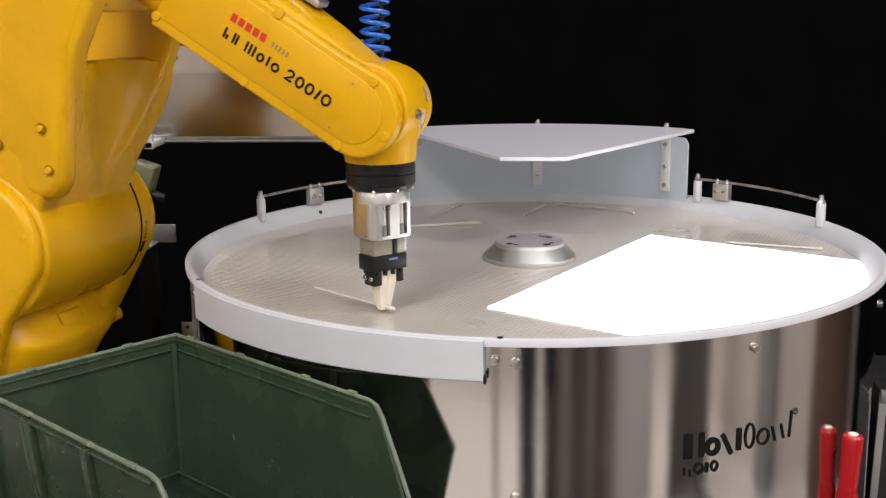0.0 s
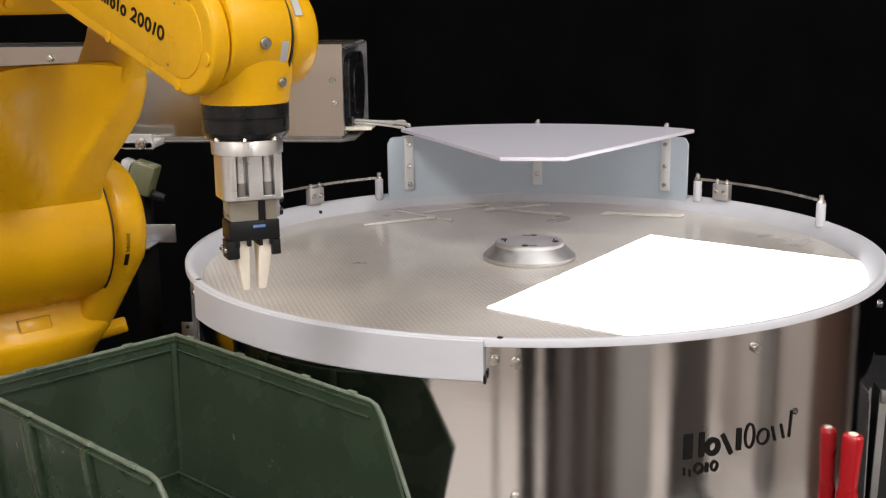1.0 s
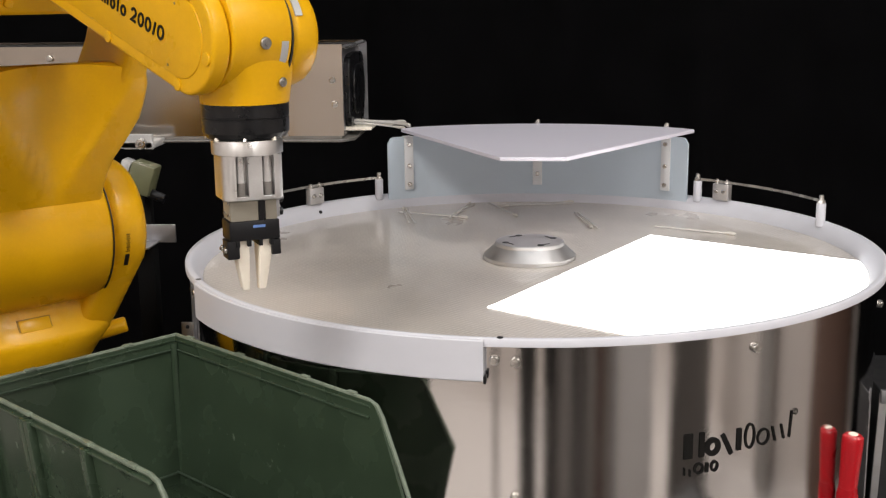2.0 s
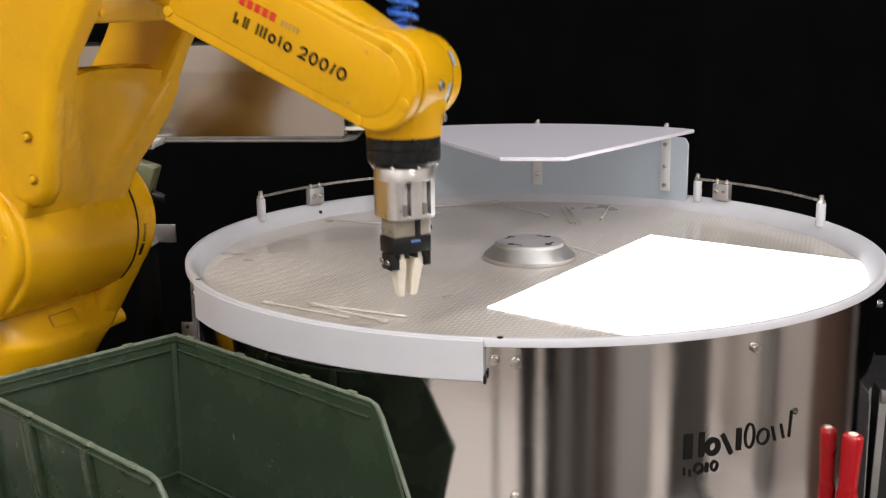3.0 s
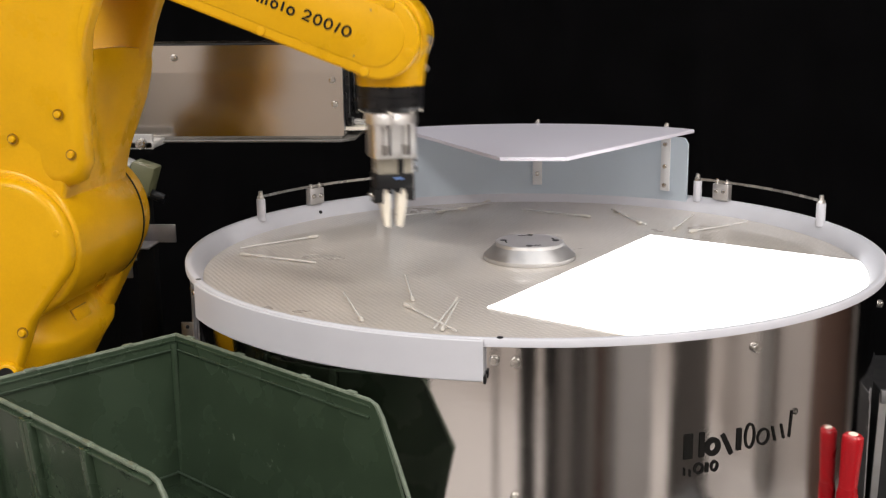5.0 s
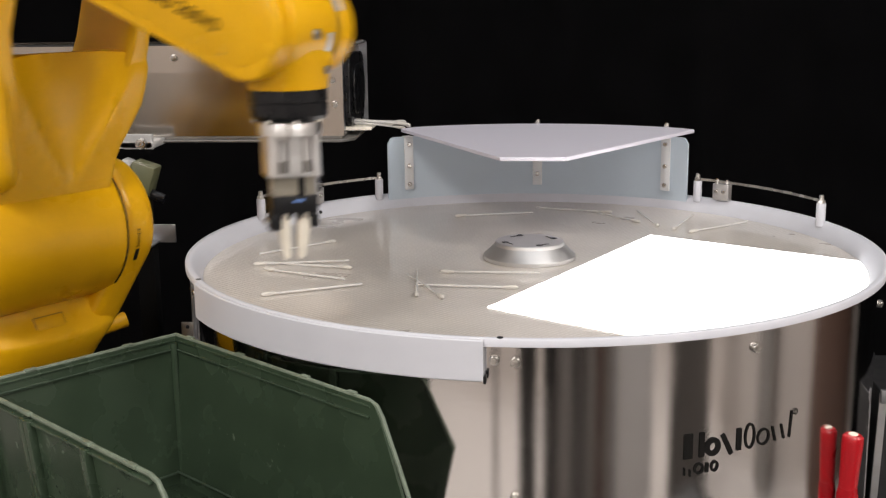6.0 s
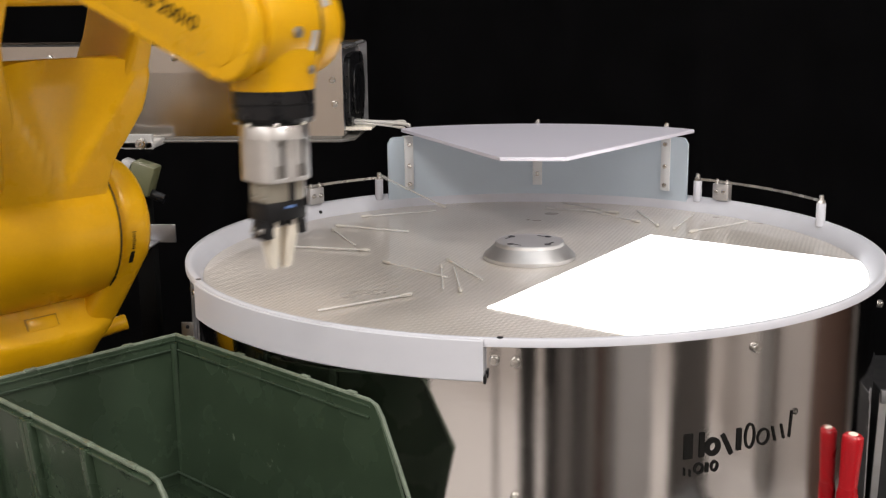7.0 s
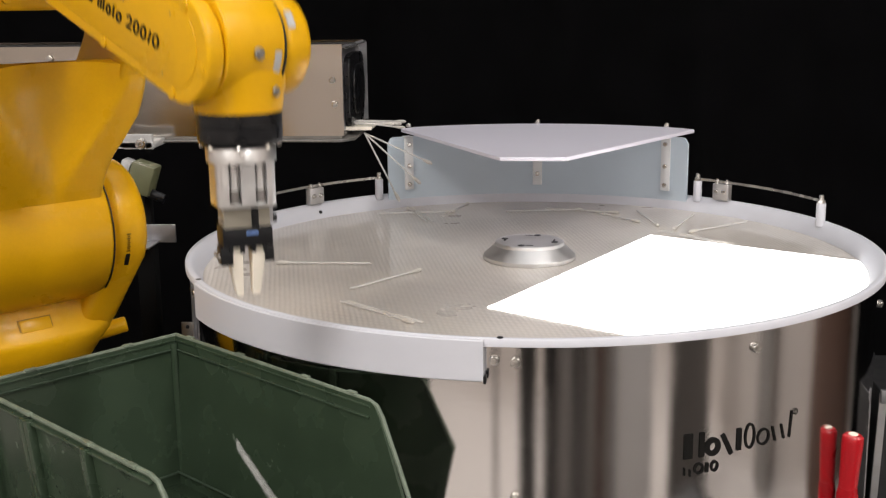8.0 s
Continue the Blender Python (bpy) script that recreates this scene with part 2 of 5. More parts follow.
def arc(cx, cy, r, a0, a1, n=12):
    return [(cx + r * math.cos(radians(a0 + (a1 - a0) * i / n)), cy + r * math.sin(radians(a0 + (a1 - a0) * i / n))) for i in range(n + 1)]


def mesh_of(bm, material, smooth=35):
    bmesh.ops.recalc_face_normals(bm, faces=bm.faces[:])
    me = bpy.data.meshes.new("mesh")
    bm.to_mesh(me)
    bm.free()
    me.materials.append(material)
    if smooth:
        me.polygons.foreach_set("use_smooth", [True] * len(me.polygons))
        me.set_sharp_from_angle(angle=radians(smooth))
    return me


def part(name, bm, material, parent, label="", smooth=35, at=None):
    ob = new(name, mesh_of(bm, material, smooth))
    ob.parent = parent
    if at is not None:
        ob.matrix_basis = at
    return tagged(ob, label)


def thing(name, label, category, at=None, group="", kind=""):
    ob = new(name)
    if at is not None:
        ob.matrix_basis = at
    return tagged(ob, label, category, group, kind)


def structure(name, bm, material, label, category, smooth=0):
    return tagged(new(name, mesh_of(bm, material, smooth)), label, category, kind="structure")


def hex_bolt(parent, at, r=0.005, h=0.004, material=None, name="bolt"):
    bm = bmesh.new()
    rod(bm, (0, 0, 0), (0, 0, h), r, r * 0.92, 16, 0.0006)
    rod(bm, (0, 0, h - 0.0002), (0, 0, h + 0.0008), r * 0.5, r * 0.45, 6)
    return part(name, bm, material or STEEL_BOLT, parent, at=at)


def facing(p, n):
    return Matrix.Translation(p) @ Vector(n).to_track_quat("Z", "Y").to_matrix().to_4x4()

# ---- the setting: table, black backdrop, studio room ----
RIM = 0.30      # height of the bowl's rim over the table
DZ = 0.2828     # height of the disc


def build_setting():
    bm = bmesh.new()
    box(bm, (-0.19, 0.0, -0.02), (1.28, 1.15, 0.04), 0.004)
    structure("table_top", bm, TABLE, "dark laminated table top under the machine", "table")
    bm = bmesh.new()
    for x in (-0.75, 0.38):
        for y in (-0.5, 0.5):
            box(bm, (x, y, -0.445), (0.06, 0.06, 0.81), 0.003)
    structure("table_frame", bm, DARK, "dark steel frame under the table top", "table frame")
    bm = bmesh.new()
    box(bm, (-0.2, -0.35, -0.88), (6.0, 6.4, 0.06))
    structure("floor", bm, FLOOR_M, "pale vinyl studio floor", "floor")
    bm = bmesh.new()
    box(bm, (-0.2, -0.35, 2.9), (6.0, 6.4, 0.1))
    structure("ceiling", bm, WALL_DARK, "dark studio ceiling", "ceiling")
    for name, c, s, m in (("wall_south", (-0.2, -3.45, 1), (5.8, 0.1, 3.7), WALL), ("wall_west", (-3.05, -0.6, 1), (0.1, 5.6, 3.7), WALL),
                          ("wall_east", (2.65, -0.6, 1), (0.1, 5.6, 3.7), WALL), ("wall_north", (-0.2, 2.25, 1), (5.8, 0.1, 3.7), WALL_DARK)):
        bm = bmesh.new()
        box(bm, c, s)
        structure(name, bm, m, "plain studio wall", "wall")
    # unseen blocks and a white board, added behind the camera to band steel reflections
    for x, y, w, d, m, tone in ((-0.008, -1.87, 0.15, 0.1, WALL_DARK, "dark"), (0.186, -1.87, 0.11, 0.1, WALL_DARK, "dark"), (0.316, -1.87, 0.13, 0.1, GREY_BAND, "grey"), (0.452, -1.87, 0.12, 0.1, CHARCOAL, "charcoal"), (0.565, -1.87, 0.08, 0.1, GREY_BAND, "grey"), (0.655, -1.87, 0.08, 0.1, WOOD, "brown wooden"), (0.765, -1.87, 0.12, 0.1, GREY_BAND, "grey"),
                          (-0.30, -1.87, 0.03, 0.1, GREY_BAND, "grey"), (1.83, -1.68, 0.72, 0.12, CHARCOAL, "charcoal"), (2.45, 0.62, 0.3, 0.95, WOOD, "brown wooden"), (2.5, -0.75, 0.2, 0.25, GREY_BAND, "grey"), (-1.3, -1.9, 0.36, 0.2, GREY_BAND, "grey")):
        c = thing("cabinet", tone + " low block added out of view to band the steel reflection", "cabinet", group="equipment cabinets")
        bm = bmesh.new()
        box(bm, (x, y, -0.25), (w, d, 1.2), 0.01)
        part("band_block", bm, m, c)
    c = thing("added_board", "white board added out of view for a bright band in the steel", "reflector")
    bm = bmesh.new()
    box(bm, (1.07, -1.85, -0.2), (0.46, 0.02, 1.3), 0.005)
    part("board", bm, BAND_BOARD, c)
    # hanging black cloth with shallow folds
    bm = bmesh.new()
    cols = 240
    lo, hi = [], []
    for i in range(cols + 1):
        x = -2.5 + 4.7 * i / cols
        y = 1.25 + 0.03 * math.sin(x * 9 + 1.5 * math.sin(x * 3.1)) + 0.012 * math.sin(x * 31)
        lo.append(bm.verts.new((x, y, -0.85)))
        hi.append(bm.verts.new((x + 0.02 * math.sin(x * 7), y + 0.02, 2.6)))
    for i in range(cols):
        bm.faces.new((lo[i], lo[i + 1], hi[i + 1], hi[i]))
    bmesh.ops.solidify(bm, geom=bm.faces[:], thickness=0.004)
    structure("backdrop", bm, CURTAIN, "black cloth backdrop hanging in soft folds", "backdrop", 60)


# ---- the round feeder ----


def polar(r, deg, z):
    return Vector((r * math.cos(radians(deg)), r * math.sin(radians(deg)), z))


def clip_rect(pts, r):
    """The outline of a rectangle cut by a circle about the origin; its straight edges fray by a millimetre along the dimples."""
    rng = random.Random(4)
    out = []
    n = 150
    for a, b in zip(pts, pts[1:] + pts[:1]):
        a, b = Vector(a), Vector(b)
        side = Vector((b.y - a.y, a.x - b.x)).normalized()
        for i in range(n):
            p = a.lerp(b, i / n)
            if p.length > r:
                p = p.normalized() * r
            elif 0 < i:
                p = p + side * (rng.random() ** 2 * 0.0016 - 0.0005)
                if p.length > r:
                    p = p.normalized() * r
            if not out or (Vector(out[-1]) - p).length > 1e-4:
                out.append((p.x, p.y))
    return out


def strokes(parent, lines, place, material, name):
    """Plain marks on a surface: each a line of (u, v) points with a width; place(u, v) gives a point and its normal."""
    for width, pts in lines:
        loop = len(pts) > 4 and (Vector(pts[0]) - Vector(pts[-1])).length < 1e-6
        q = [Vector(p) for p in (pts[:-1] if loop else pts)]
        n = len(q)
        lo = []
        bm = bmesh.new()
        for i, p in enumerate(q):
            d0 = (p - q[i - 1]).normalized() if i or loop else (q[1] - p).normalized()
            d1 = (q[(i + 1) % n] - p).normalized() if i < n - 1 or loop else d0
            d = (d0 + d1).normalized()
            k = width / 2 / max(0.5, d.dot(d0))
            nn = Vector((-d.y, d.x)) * k
            row = []
            for e in (p + nn, p - nn):
                w, nr = place(e.x, e.y)
                row += [bm.verts.new(w + nr * 0.0003), bm.verts.new(w + nr * 0.0007)]
            lo.append(row)
        for i in range(n if loop else n - 1):
            a, b = lo[i], lo[(i + 1) % n]
            for j, k in ((1, 3), (3, 2), (2, 0), (0, 1)):
                bm.faces.new((a[j], a[k], b[k], b[j]))
        if not loop:
            for r_ in (lo[0], lo[-1]):
                bm.faces.new((r_[0], r_[1], r_[3], r_[2]))
        part(name, bm, material, parent, smooth=0)


def oval(u, v, a, b, a0=0, a1=360, n=20):
    """Points round an oval about (u, v)."""
    pts = [(u + a * math.cos(radians(a0 + (a1 - a0) * i / n)), v + b * math.sin(radians(a0 + (a1 - a0) * i / n))) for i in range(n + 1)]
    if a1 - a0 == 360:
        pts[-1] = pts[0]
    return pts


def letter_bars(parent, rows, place, material, name):
    """Rows of plain bars, one to a letter: (start, width, height, lean) along a line; place(u, v) gives a point and its normal."""
    for u, v, w, h, lean in rows:
        bm = bmesh.new()
        a, b = [], []
        for du, dv in ((0, 0), (w, 0), (w + lean, h), (lean, h)):
            p, n = place(u + du, v + dv)
            a.append(bm.verts.new(p + n * 0.0003))
            b.append(bm.verts.new(p + n * 0.0007))
        bm.faces.new(b)
        bm.faces.new(a[::-1])
        for i in range(4):
            bm.faces.new((a[i], a[(i + 1) % 4], b[(i + 1) % 4], b[i]))
        part(name, bm, material, parent, smooth=0)


def build_feeder():
    f = thing("bowl_feeder", "round vibratory parts feeder with polished steel shell and white rim", "parts feeder")
    bm = bmesh.new()
    lathe(bm, [(0.343, 0.0), (0.343, 0.2925), (0.3412, 0.2925), (0.3412, 0.0)], seg=192)
    shell = part("shell", bm, STEEL, f, "polished stainless steel shell")
    bm = bmesh.new()
    lathe(bm, [(0.35, 0.2935), (0.35, 0.2992), (0.3492, 0.30), (0.3458, 0.30), (0.3446, 0.2997), (0.3428, 0.2983), (0.3395, 0.2945), (0.3362, 0.2895), (0.3338, 0.284), (0.3330, 0.2805), (0.336, 0.2805), (0.3405, 0.2895), (0.3408, 0.2932)], seg=192)
    part("rim", bm, WHITE_PE, f, "white plastic rim", smooth=60)
    bm = bmesh.new()
    lathe(bm, [(0.3438, 0.267), (0.353, 0.2666), (0.3538, 0.2675), (0.3538, 0.2985), (0.353, 0.2994), (0.3508, 0.2994), (0.3508, 0.293), (0.3438, 0.293)], 211, 264.4, 60)
    part("side_band", bm, WHITE_PE, f, "white plastic band wrapped round the shell")
    bm = bmesh.new()
    lathe(bm, [(0.02, DZ - 0.006), (0.3337, DZ - 0.006), (0.3337, DZ), (0.02, DZ)], seg=160)
    disc = part("disc", bm, DISC, f, "off-white dimpled rotating disc", smooth=20)
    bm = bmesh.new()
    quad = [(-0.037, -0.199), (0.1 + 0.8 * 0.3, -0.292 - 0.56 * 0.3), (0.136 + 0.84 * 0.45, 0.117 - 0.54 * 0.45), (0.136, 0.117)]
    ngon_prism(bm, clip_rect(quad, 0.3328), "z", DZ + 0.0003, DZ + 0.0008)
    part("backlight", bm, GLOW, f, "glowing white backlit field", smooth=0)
    # hub
    bm = bmesh.new()
    lathe(bm, [(0.0477, DZ + 0.0003), (0.0477, DZ + 0.0042), (0.0468, DZ + 0.0052), (0.0362, DZ + 0.0148), (0.0355, DZ + 0.0178), (0.0345, DZ + 0.0186)], seg=72, closed=False)
    hub = part("hub", bm, ALU_CAST, f, "satin aluminium hub cap", smooth=25)
    for a in (40, 130, 220, 310):
        bm = bmesh.new()
        rod(bm, polar(0.027, a, DZ + 0.0184), polar(0.027, a, DZ + 0.0190), 0.0036, None, 16)
        part("screw_hole", bm, BLACK, hub)
        bm = bmesh.new()
        q = polar(0.0255, a + 18, DZ + 0.0186)
        box(bm, (0, 0, 0), (0.008, 0.0016, 0.0006), 0, Matrix.Translation(q) @ pose(0, 0, 0, 0, 0, a + 100))
        part("mark", bm, INK, hub, smooth=0)
    # rear guard: curved frosted panel, brackets and milky cover plate
    bm = bmesh.new()
    cols = 90
    ring = []
    for i in range(cols + 1):
        a = 54.6 + (122.2 - 54.6) * i / cols
        edge = min(a - 54.6, 122.2 - a) * radians(1) * 0.34
        top = 0.3735 - (0.008 - math.sqrt(max(0.0, 0.008 ** 2 - (0.008 - edge) ** 2)) if edge < 0.008 else 0.0)
        ring.append([bm.verts.new(polar(r, a, z)) for r, z in ((0.3385, RIM - 0.0085), (0.3415, RIM - 0.0045), (0.3415, top), (0.3385, top))])
    for p, q in zip(ring, ring[1:]):
        for j in range(4):
            bm.faces.new((p[j], q[j], q[(j + 1) % 4], p[(j + 1) % 4]))
    bm.faces.new(ring[0][::-1]), bm.faces.new(ring[-1])
    part("guard_panel", bm, FROST, f, "bluish frosted curved guard panel")
    for a, zs in ((117.5, (0.312, 0.336, 0.364)), (88.3, (0.320, 0.345)), (59.5, (0.312, 0.336, 0.364))):
        bm = bmesh.new()
        tmp = bmesh.new()
        box(tmp, (0, 0, 0.034), (0.003, 0.0125, 0.066), 0.0012)
        box(tmp, (0.004, 0, 0.0685), (0.011, 0.0125, 0.003), 0.001)
        m = Matrix.Translation(polar(0.3366, a, RIM + 0.004)) @ pose(0, 0, 0, 0, 0, a)
        join(bm, tmp, m)
        br = part("bracket", bm, BRACKET, f, "white plastic corner bracket")
        for z in zs:
            hex_bolt(br, facing(polar(0.3351, a, z), -polar(1, a, 0)), 0.0032, 0.002)
        q = polar(0.336, a, 0.386)
        hex_bolt(br, Matrix.Translation(q), 0.0035, 0.0045)
    bm = bmesh.new()
    pts = [(-0.031, 0.019), (0.038, 0.018), (0.2015, 0.262)] + [(0.335 * math.cos(radians(a)), 0.335 * math.sin(radians(a))) for a in range(56, 119, 4)] + [(-0.163, 0.282)]
    join(bm, rounded(pts, "z", 0.3815, 0.3858, 0.0006, 1))
    part("cover_plate", bm, PLATE, f, "milky lilac-tinted plastic cover plate")
    # posts with a thin bent rail and clamp blocks
    for lo_a, hi_a, blk in ((123.8, 157.2, 140.5), (18.5, 52.8, 46.5)):
        bm = bmesh.new()
        lathe(bm, [(0.3415, 0.3215), (0.3425, 0.3215), (0.3425, 0.3245), (0.3415, 0.3245)], lo_a, hi_a, 40)
        part("rail", bm, STEEL_BOLT, f, "thin bent steel rail")
        for a in (lo_a + 0.6, hi_a - 0.6):
            q = polar(0.341, a, RIM)
            bm = bmesh.new()
            rod(bm, q - Vector((0, 0, 0.005)), q + Vector((0, 0, 0.021)), 0.0052, None, 20, 0.0008)
            p = part("post", bm, WHITE_PE, f, "white plastic post")
            bm = bmesh.new()
            rod(bm, q + Vector((0, 0, 0.021)), q + Vector((0, 0, 0.0245)), 0.0044, None, 6)
            rod(bm, q + Vector((0, 0, 0.0245)), q + Vector((0, 0, 0.030)), 0.003, 0.0026, 12)
            part("nut", bm, STEEL_BOLT, p)
        bm = bmesh.new()
        box(bm, (0, 0, 0.0105), (0.009, 0.022, 0.020), 0.0008, Matrix.Translation(polar(0.3425, blk, RIM)) @ pose(0, 0, 0, 0, 0, blk))
        cb = part("clamp_block", bm, ALU_CAST, f, "small aluminium clamp block")
        for da in (-0.9, 0.9):
            hex_bolt(cb, facing(polar(0.338, blk + da, RIM + 0.011), -polar(1, blk, 0)), 0.003, 0.0015)
            hex_bolt(cb, Matrix.Translation(polar(0.342, blk + da * 1.3, RIM + 0.0205)), 0.0026, 0.005)
    # screws on the shell and rim
    for a, z in ((265.6, 0.281), (268.3, 0.280), (301.2, 0.278), (343.2, 0.263), (268.3, 0.170), (197, 0.273), (203, 0.278)):
        hex_bolt(shell, facing(polar(0.3428, a, z), polar(1, a, 0)), 0.0042, 0.0035, name="screw")
    for a in (209.5, 266.4):
        bm = bmesh.new()
        rod(bm, polar(0.3470, a, RIM - 0.001), polar(0.3470, a, RIM + 0.0006), 0.0024, None, 14)
        part("rim_screw", bm, BLACK, f)
    bm = bmesh.new()
    rod(bm, polar(0.3395, 140, 0.2895), polar(0.3358, 140, 0.2905), 0.0022, None, 12)
    part("rim_screw", bm, BLACK, f)
    bm = bmesh.new()
    box(bm, (0, 0, 0.268), (0.008, 0.002, 0.006), 0.0004, pose(0, 0, 0, 0, 0, 264.6) @ Matrix.Translation((0.350, 0, 0)))
    part("band_end", bm, BLACK, f)
    # side seam plate at the left of the shell
    bm = bmesh.new()
    lathe(bm, [(0.3432, 0.02), (0.3462, 0.02), (0.3462, 0.29), (0.3432, 0.29)], 193.5, 201, 8)
    part("seam_plate", bm, GREY_STEEL, f, "overlapping steel seam plate")
    bm = bmesh.new()
    box(bm, (-0.357, -0.010, 0.205), (0.028, 0.003, 0.016), 0.0006)
    sb = part("side_bracket", bm, RAIL, f, "small grey steel side bracket")
    bm = bmesh.new()
    rod(bm, (-0.364, -0.0120, 0.208), (-0.364, -0.0112, 0.208), 0.0020, None, 14)
    part("hole", bm, BLACK, sb)

    # maker's mark as plain bars on the shell
    def on_shell(u, v):
        a = 290.55 + math.degrees(u / 0.3432)
        return polar(0.3432, a, v), polar(1, a, 0)
    z = 0.1945
    strokes(shell, [(0.0078, [(0.0042, z), (0.0042, z + 0.0205)]), (0.0046, [(0.0163, z), (0.0163, z + 0.0205)]), (0.0044, oval(0.0262, z + 0.0072, 0.0052, 0.0056)),
                    (0.0040, [(0.0352, z + 0.0160), (0.0442, z - 0.0015)]), (0.0046, [(0.0512, z + 0.0002), (0.0512, z + 0.0185)])], on_shell, INK, "logo_mark")
    strokes(shell, [(0.0018, oval(0.0622, z + 0.0102, 0.0046, 0.0100)), (0.0017, oval(0.0765, z + 0.0068, 0.0058, 0.0064)), (0.0018, [(0.0862, z + 0.0135), (0.0900, z + 0.0005)]),
                    (0.0018, [(0.0962, z + 0.0135), (0.1000, z + 0.0005)]), (0.0019, [(0.1065, z), (0.1085, z + 0.0225)]), (0.0007, oval(0.1128, z + 0.0208, 0.0022, 0.0024))], on_shell, INK, "logo_mark")
    z = 0.181
    strokes(shell, [(0.0014, [(0.0014, z), (0.0014, z + 0.0064)]), (0.0014, [(0.0064, z - 0.0015), (0.0064, z + 0.0042)]),
                    (0.0020, oval(0.0142, z + 0.0042, 0.0036, 0.0038)), (0.0028, [(0.0216, z), (0.0216, z + 0.0080)]), (0.0020, oval(0.0284, z + 0.0042, 0.0028, 0.0038))], on_shell, INK, "logo_mark")
    return f, disc, hub


# ---- hopper with a chute behind the robot ----


def build_hopper():
    h = thing("vibrating_hopper", "long folded stainless steel hopper behind the robot arm", "hopper")
    x0, x1, y0, y1 = -1.1, -0.226, 0.22, 0.408
    bm = bmesh.new()
    # folded sheet: the top band leans back a little
    ngon_prism(bm, [(y0, 0.3845), (y0, 0.462), (y0 + 0.0012, 0.4945), (y0 + 0.0032, 0.4945), (y0 + 0.002, 0.462), (y0 + 0.002, 0.3845)], "x", x0, x1)
    part("front_panel", bm, STEEL_BOX, h, "brushed steel front panel", smooth=0)
    bm = bmesh.new()
    box(bm, ((x0 + x1) / 2, y0 + 0.006, 0.4955), (x1 - x0 + 0.03, 0.016, 0.0016))
    part("top_flange", bm, DARK, h)
    bm = bmesh.new()
    box(bm, ((x0 + x1) / 2, y1, 0.4385), (x1 - x0, 0.002, 0.1085))
    part("back_panel", bm, STEEL_BOX, h, smooth=0)
    bm = bmesh.new()
    join(bm, rounded([(x0, y0 - 0.006), (x1 - 0.004, y0 - 0.006), (x1 + 0.012, y0 + 0.012), (x1 + 0.012, y1 + 0.006), (x0, y1 + 0.006)], "z", 0.3772, 0.3802, 0.0008, 1))
    box(bm, ((x0 + x1) / 2 - 0.001, (y0 + y1) / 2, 0.3823), (x1 - x0 - 0.004, y1 - y0 - 0.003, 0.0042), 0.0005)
    part("bottom_rail", bm, RAIL, h, "steel bottom rail")
    # end wall, set back, with its turned-out rear edge and a rubber outlet flap
    bm = bmesh.new()
    box(bm, (x1 - 0.006, (y0 + y1) / 2, 0.436), (0.002, y1 - y0 - 0.004, 0.10))
    box(bm, (x1 - 0.001, y1 - 0.002, 0.4375), (0.011, 0.002, 0.104), 0.0004)
    box(bm, (x1 - 0.001, (y0 + y1) / 2, 0.4905), (0.010, y1 - y0 - 0.008, 0.0016))
    part("end_wall", bm, GREY_STEEL, h, smooth=0)
    bm = bmesh.new()
    join(bm, rounded([(y, z) for y, z in superring(0.322, 0.434, 0.064, 0.047, 5, 28)], "x", x1 - 0.005, x1 + 0.003, 0.002))
    join(bm, rounded([(y, z) for y, z in superring(0.324, 0.434, 0.046, 0.032, 3, 24)], "x", x1 + 0.003, x1 + 0.006, 0.001))
    part("rubber_flap", bm, BLACK, h, "black rubber outlet flap")
    for p in ((-0.2385, 0.452), (-0.2365, 0.423), (-0.432, 0.480), (-0.587, 0.480)):
        hex_bolt(h, facing((p[0], y0 - 0.0004, p[1]), (0, -1, 0)), 0.0042, 0.003)
    bm = bmesh.new()
    loft(bm, [[(x1 - 0.02, 0.26, 0.386), (x1 - 0.02, 0.36, 0.386), (x1 - 0.02, 0.36, 0.391), (x1 - 0.02, 0.26, 0.391)],
              [(x1 + 0.026, 0.275, 0.385), (x1 + 0.026, 0.34, 0.385), (x1 + 0.026, 0.34, 0.389), (x1 + 0.026, 0.275, 0.389)]])
    part("chute", bm, FINGER, h, "cream plastic outlet chute", smooth=0)
    # legs
    for x in (-0.95, -0.60):
        bm = bmesh.new()
        box(bm, (x, 0.325, 0.189), (0.04, 0.10, 0.376), 0.002)
        part("leg", bm, MATT, h)
    bm = bmesh.new()
    tmp = rounded([(-0.50, 0.392), (-0.451, 0.392), (-0.451, 0.374), (-0.485, 0.374), (-0.50, 0.38)], "y", 0.175, 0.182, 0.001, 1)
    join(bm, tmp)
    box(bm, (-0.475, 0.2, 0.379), (0.05, 0.05, 0.008), 0.001)
    br = part("mounting_bracket", bm, LABEL, h)
    hex_bolt(br, facing((-0.464, 0.175, 0.381), (0, -1, 0)), 0.007, 0.006)
    # switch box and plug under the hopper
    s = thing("sensor_box", "olive plastic sensor box with white plug behind the robot", "sensor")
    bm = bmesh.new()
    box(bm, (0, 0, 0), (0.028, 0.03, 0.036), 0.002)
    part("case", bm, OLIVE, s, at=pose(-0.456, 0.15, 0.344, 0, 18, 0))
    bm = bmesh.new()
    box(bm, (0, 0, 0), (0.012, 0.02, 0.04), 0.002)
    part("plug", bm, LABEL, s, at=pose(-0.479, 0.15, 0.347, 0, 22, 0))
    bm = bmesh.new()
    rod(bm, (-0.452, 0.15, 0.326), (-0.432, 0.15, 0.318), 0.006, None, 12, 0.001)
    rod(bm, (-0.46, 0.15, 0.33), (-0.46, 0.15, 0.312), 0.004, None, 10)
    part("cable_gland", bm, BLACK, s)
    bm = bmesh.new()
    box(bm, (-0.46, 0.168, 0.16), (0.012, 0.012, 0.315), 0.001)
    part("stand", bm, MATT, s)
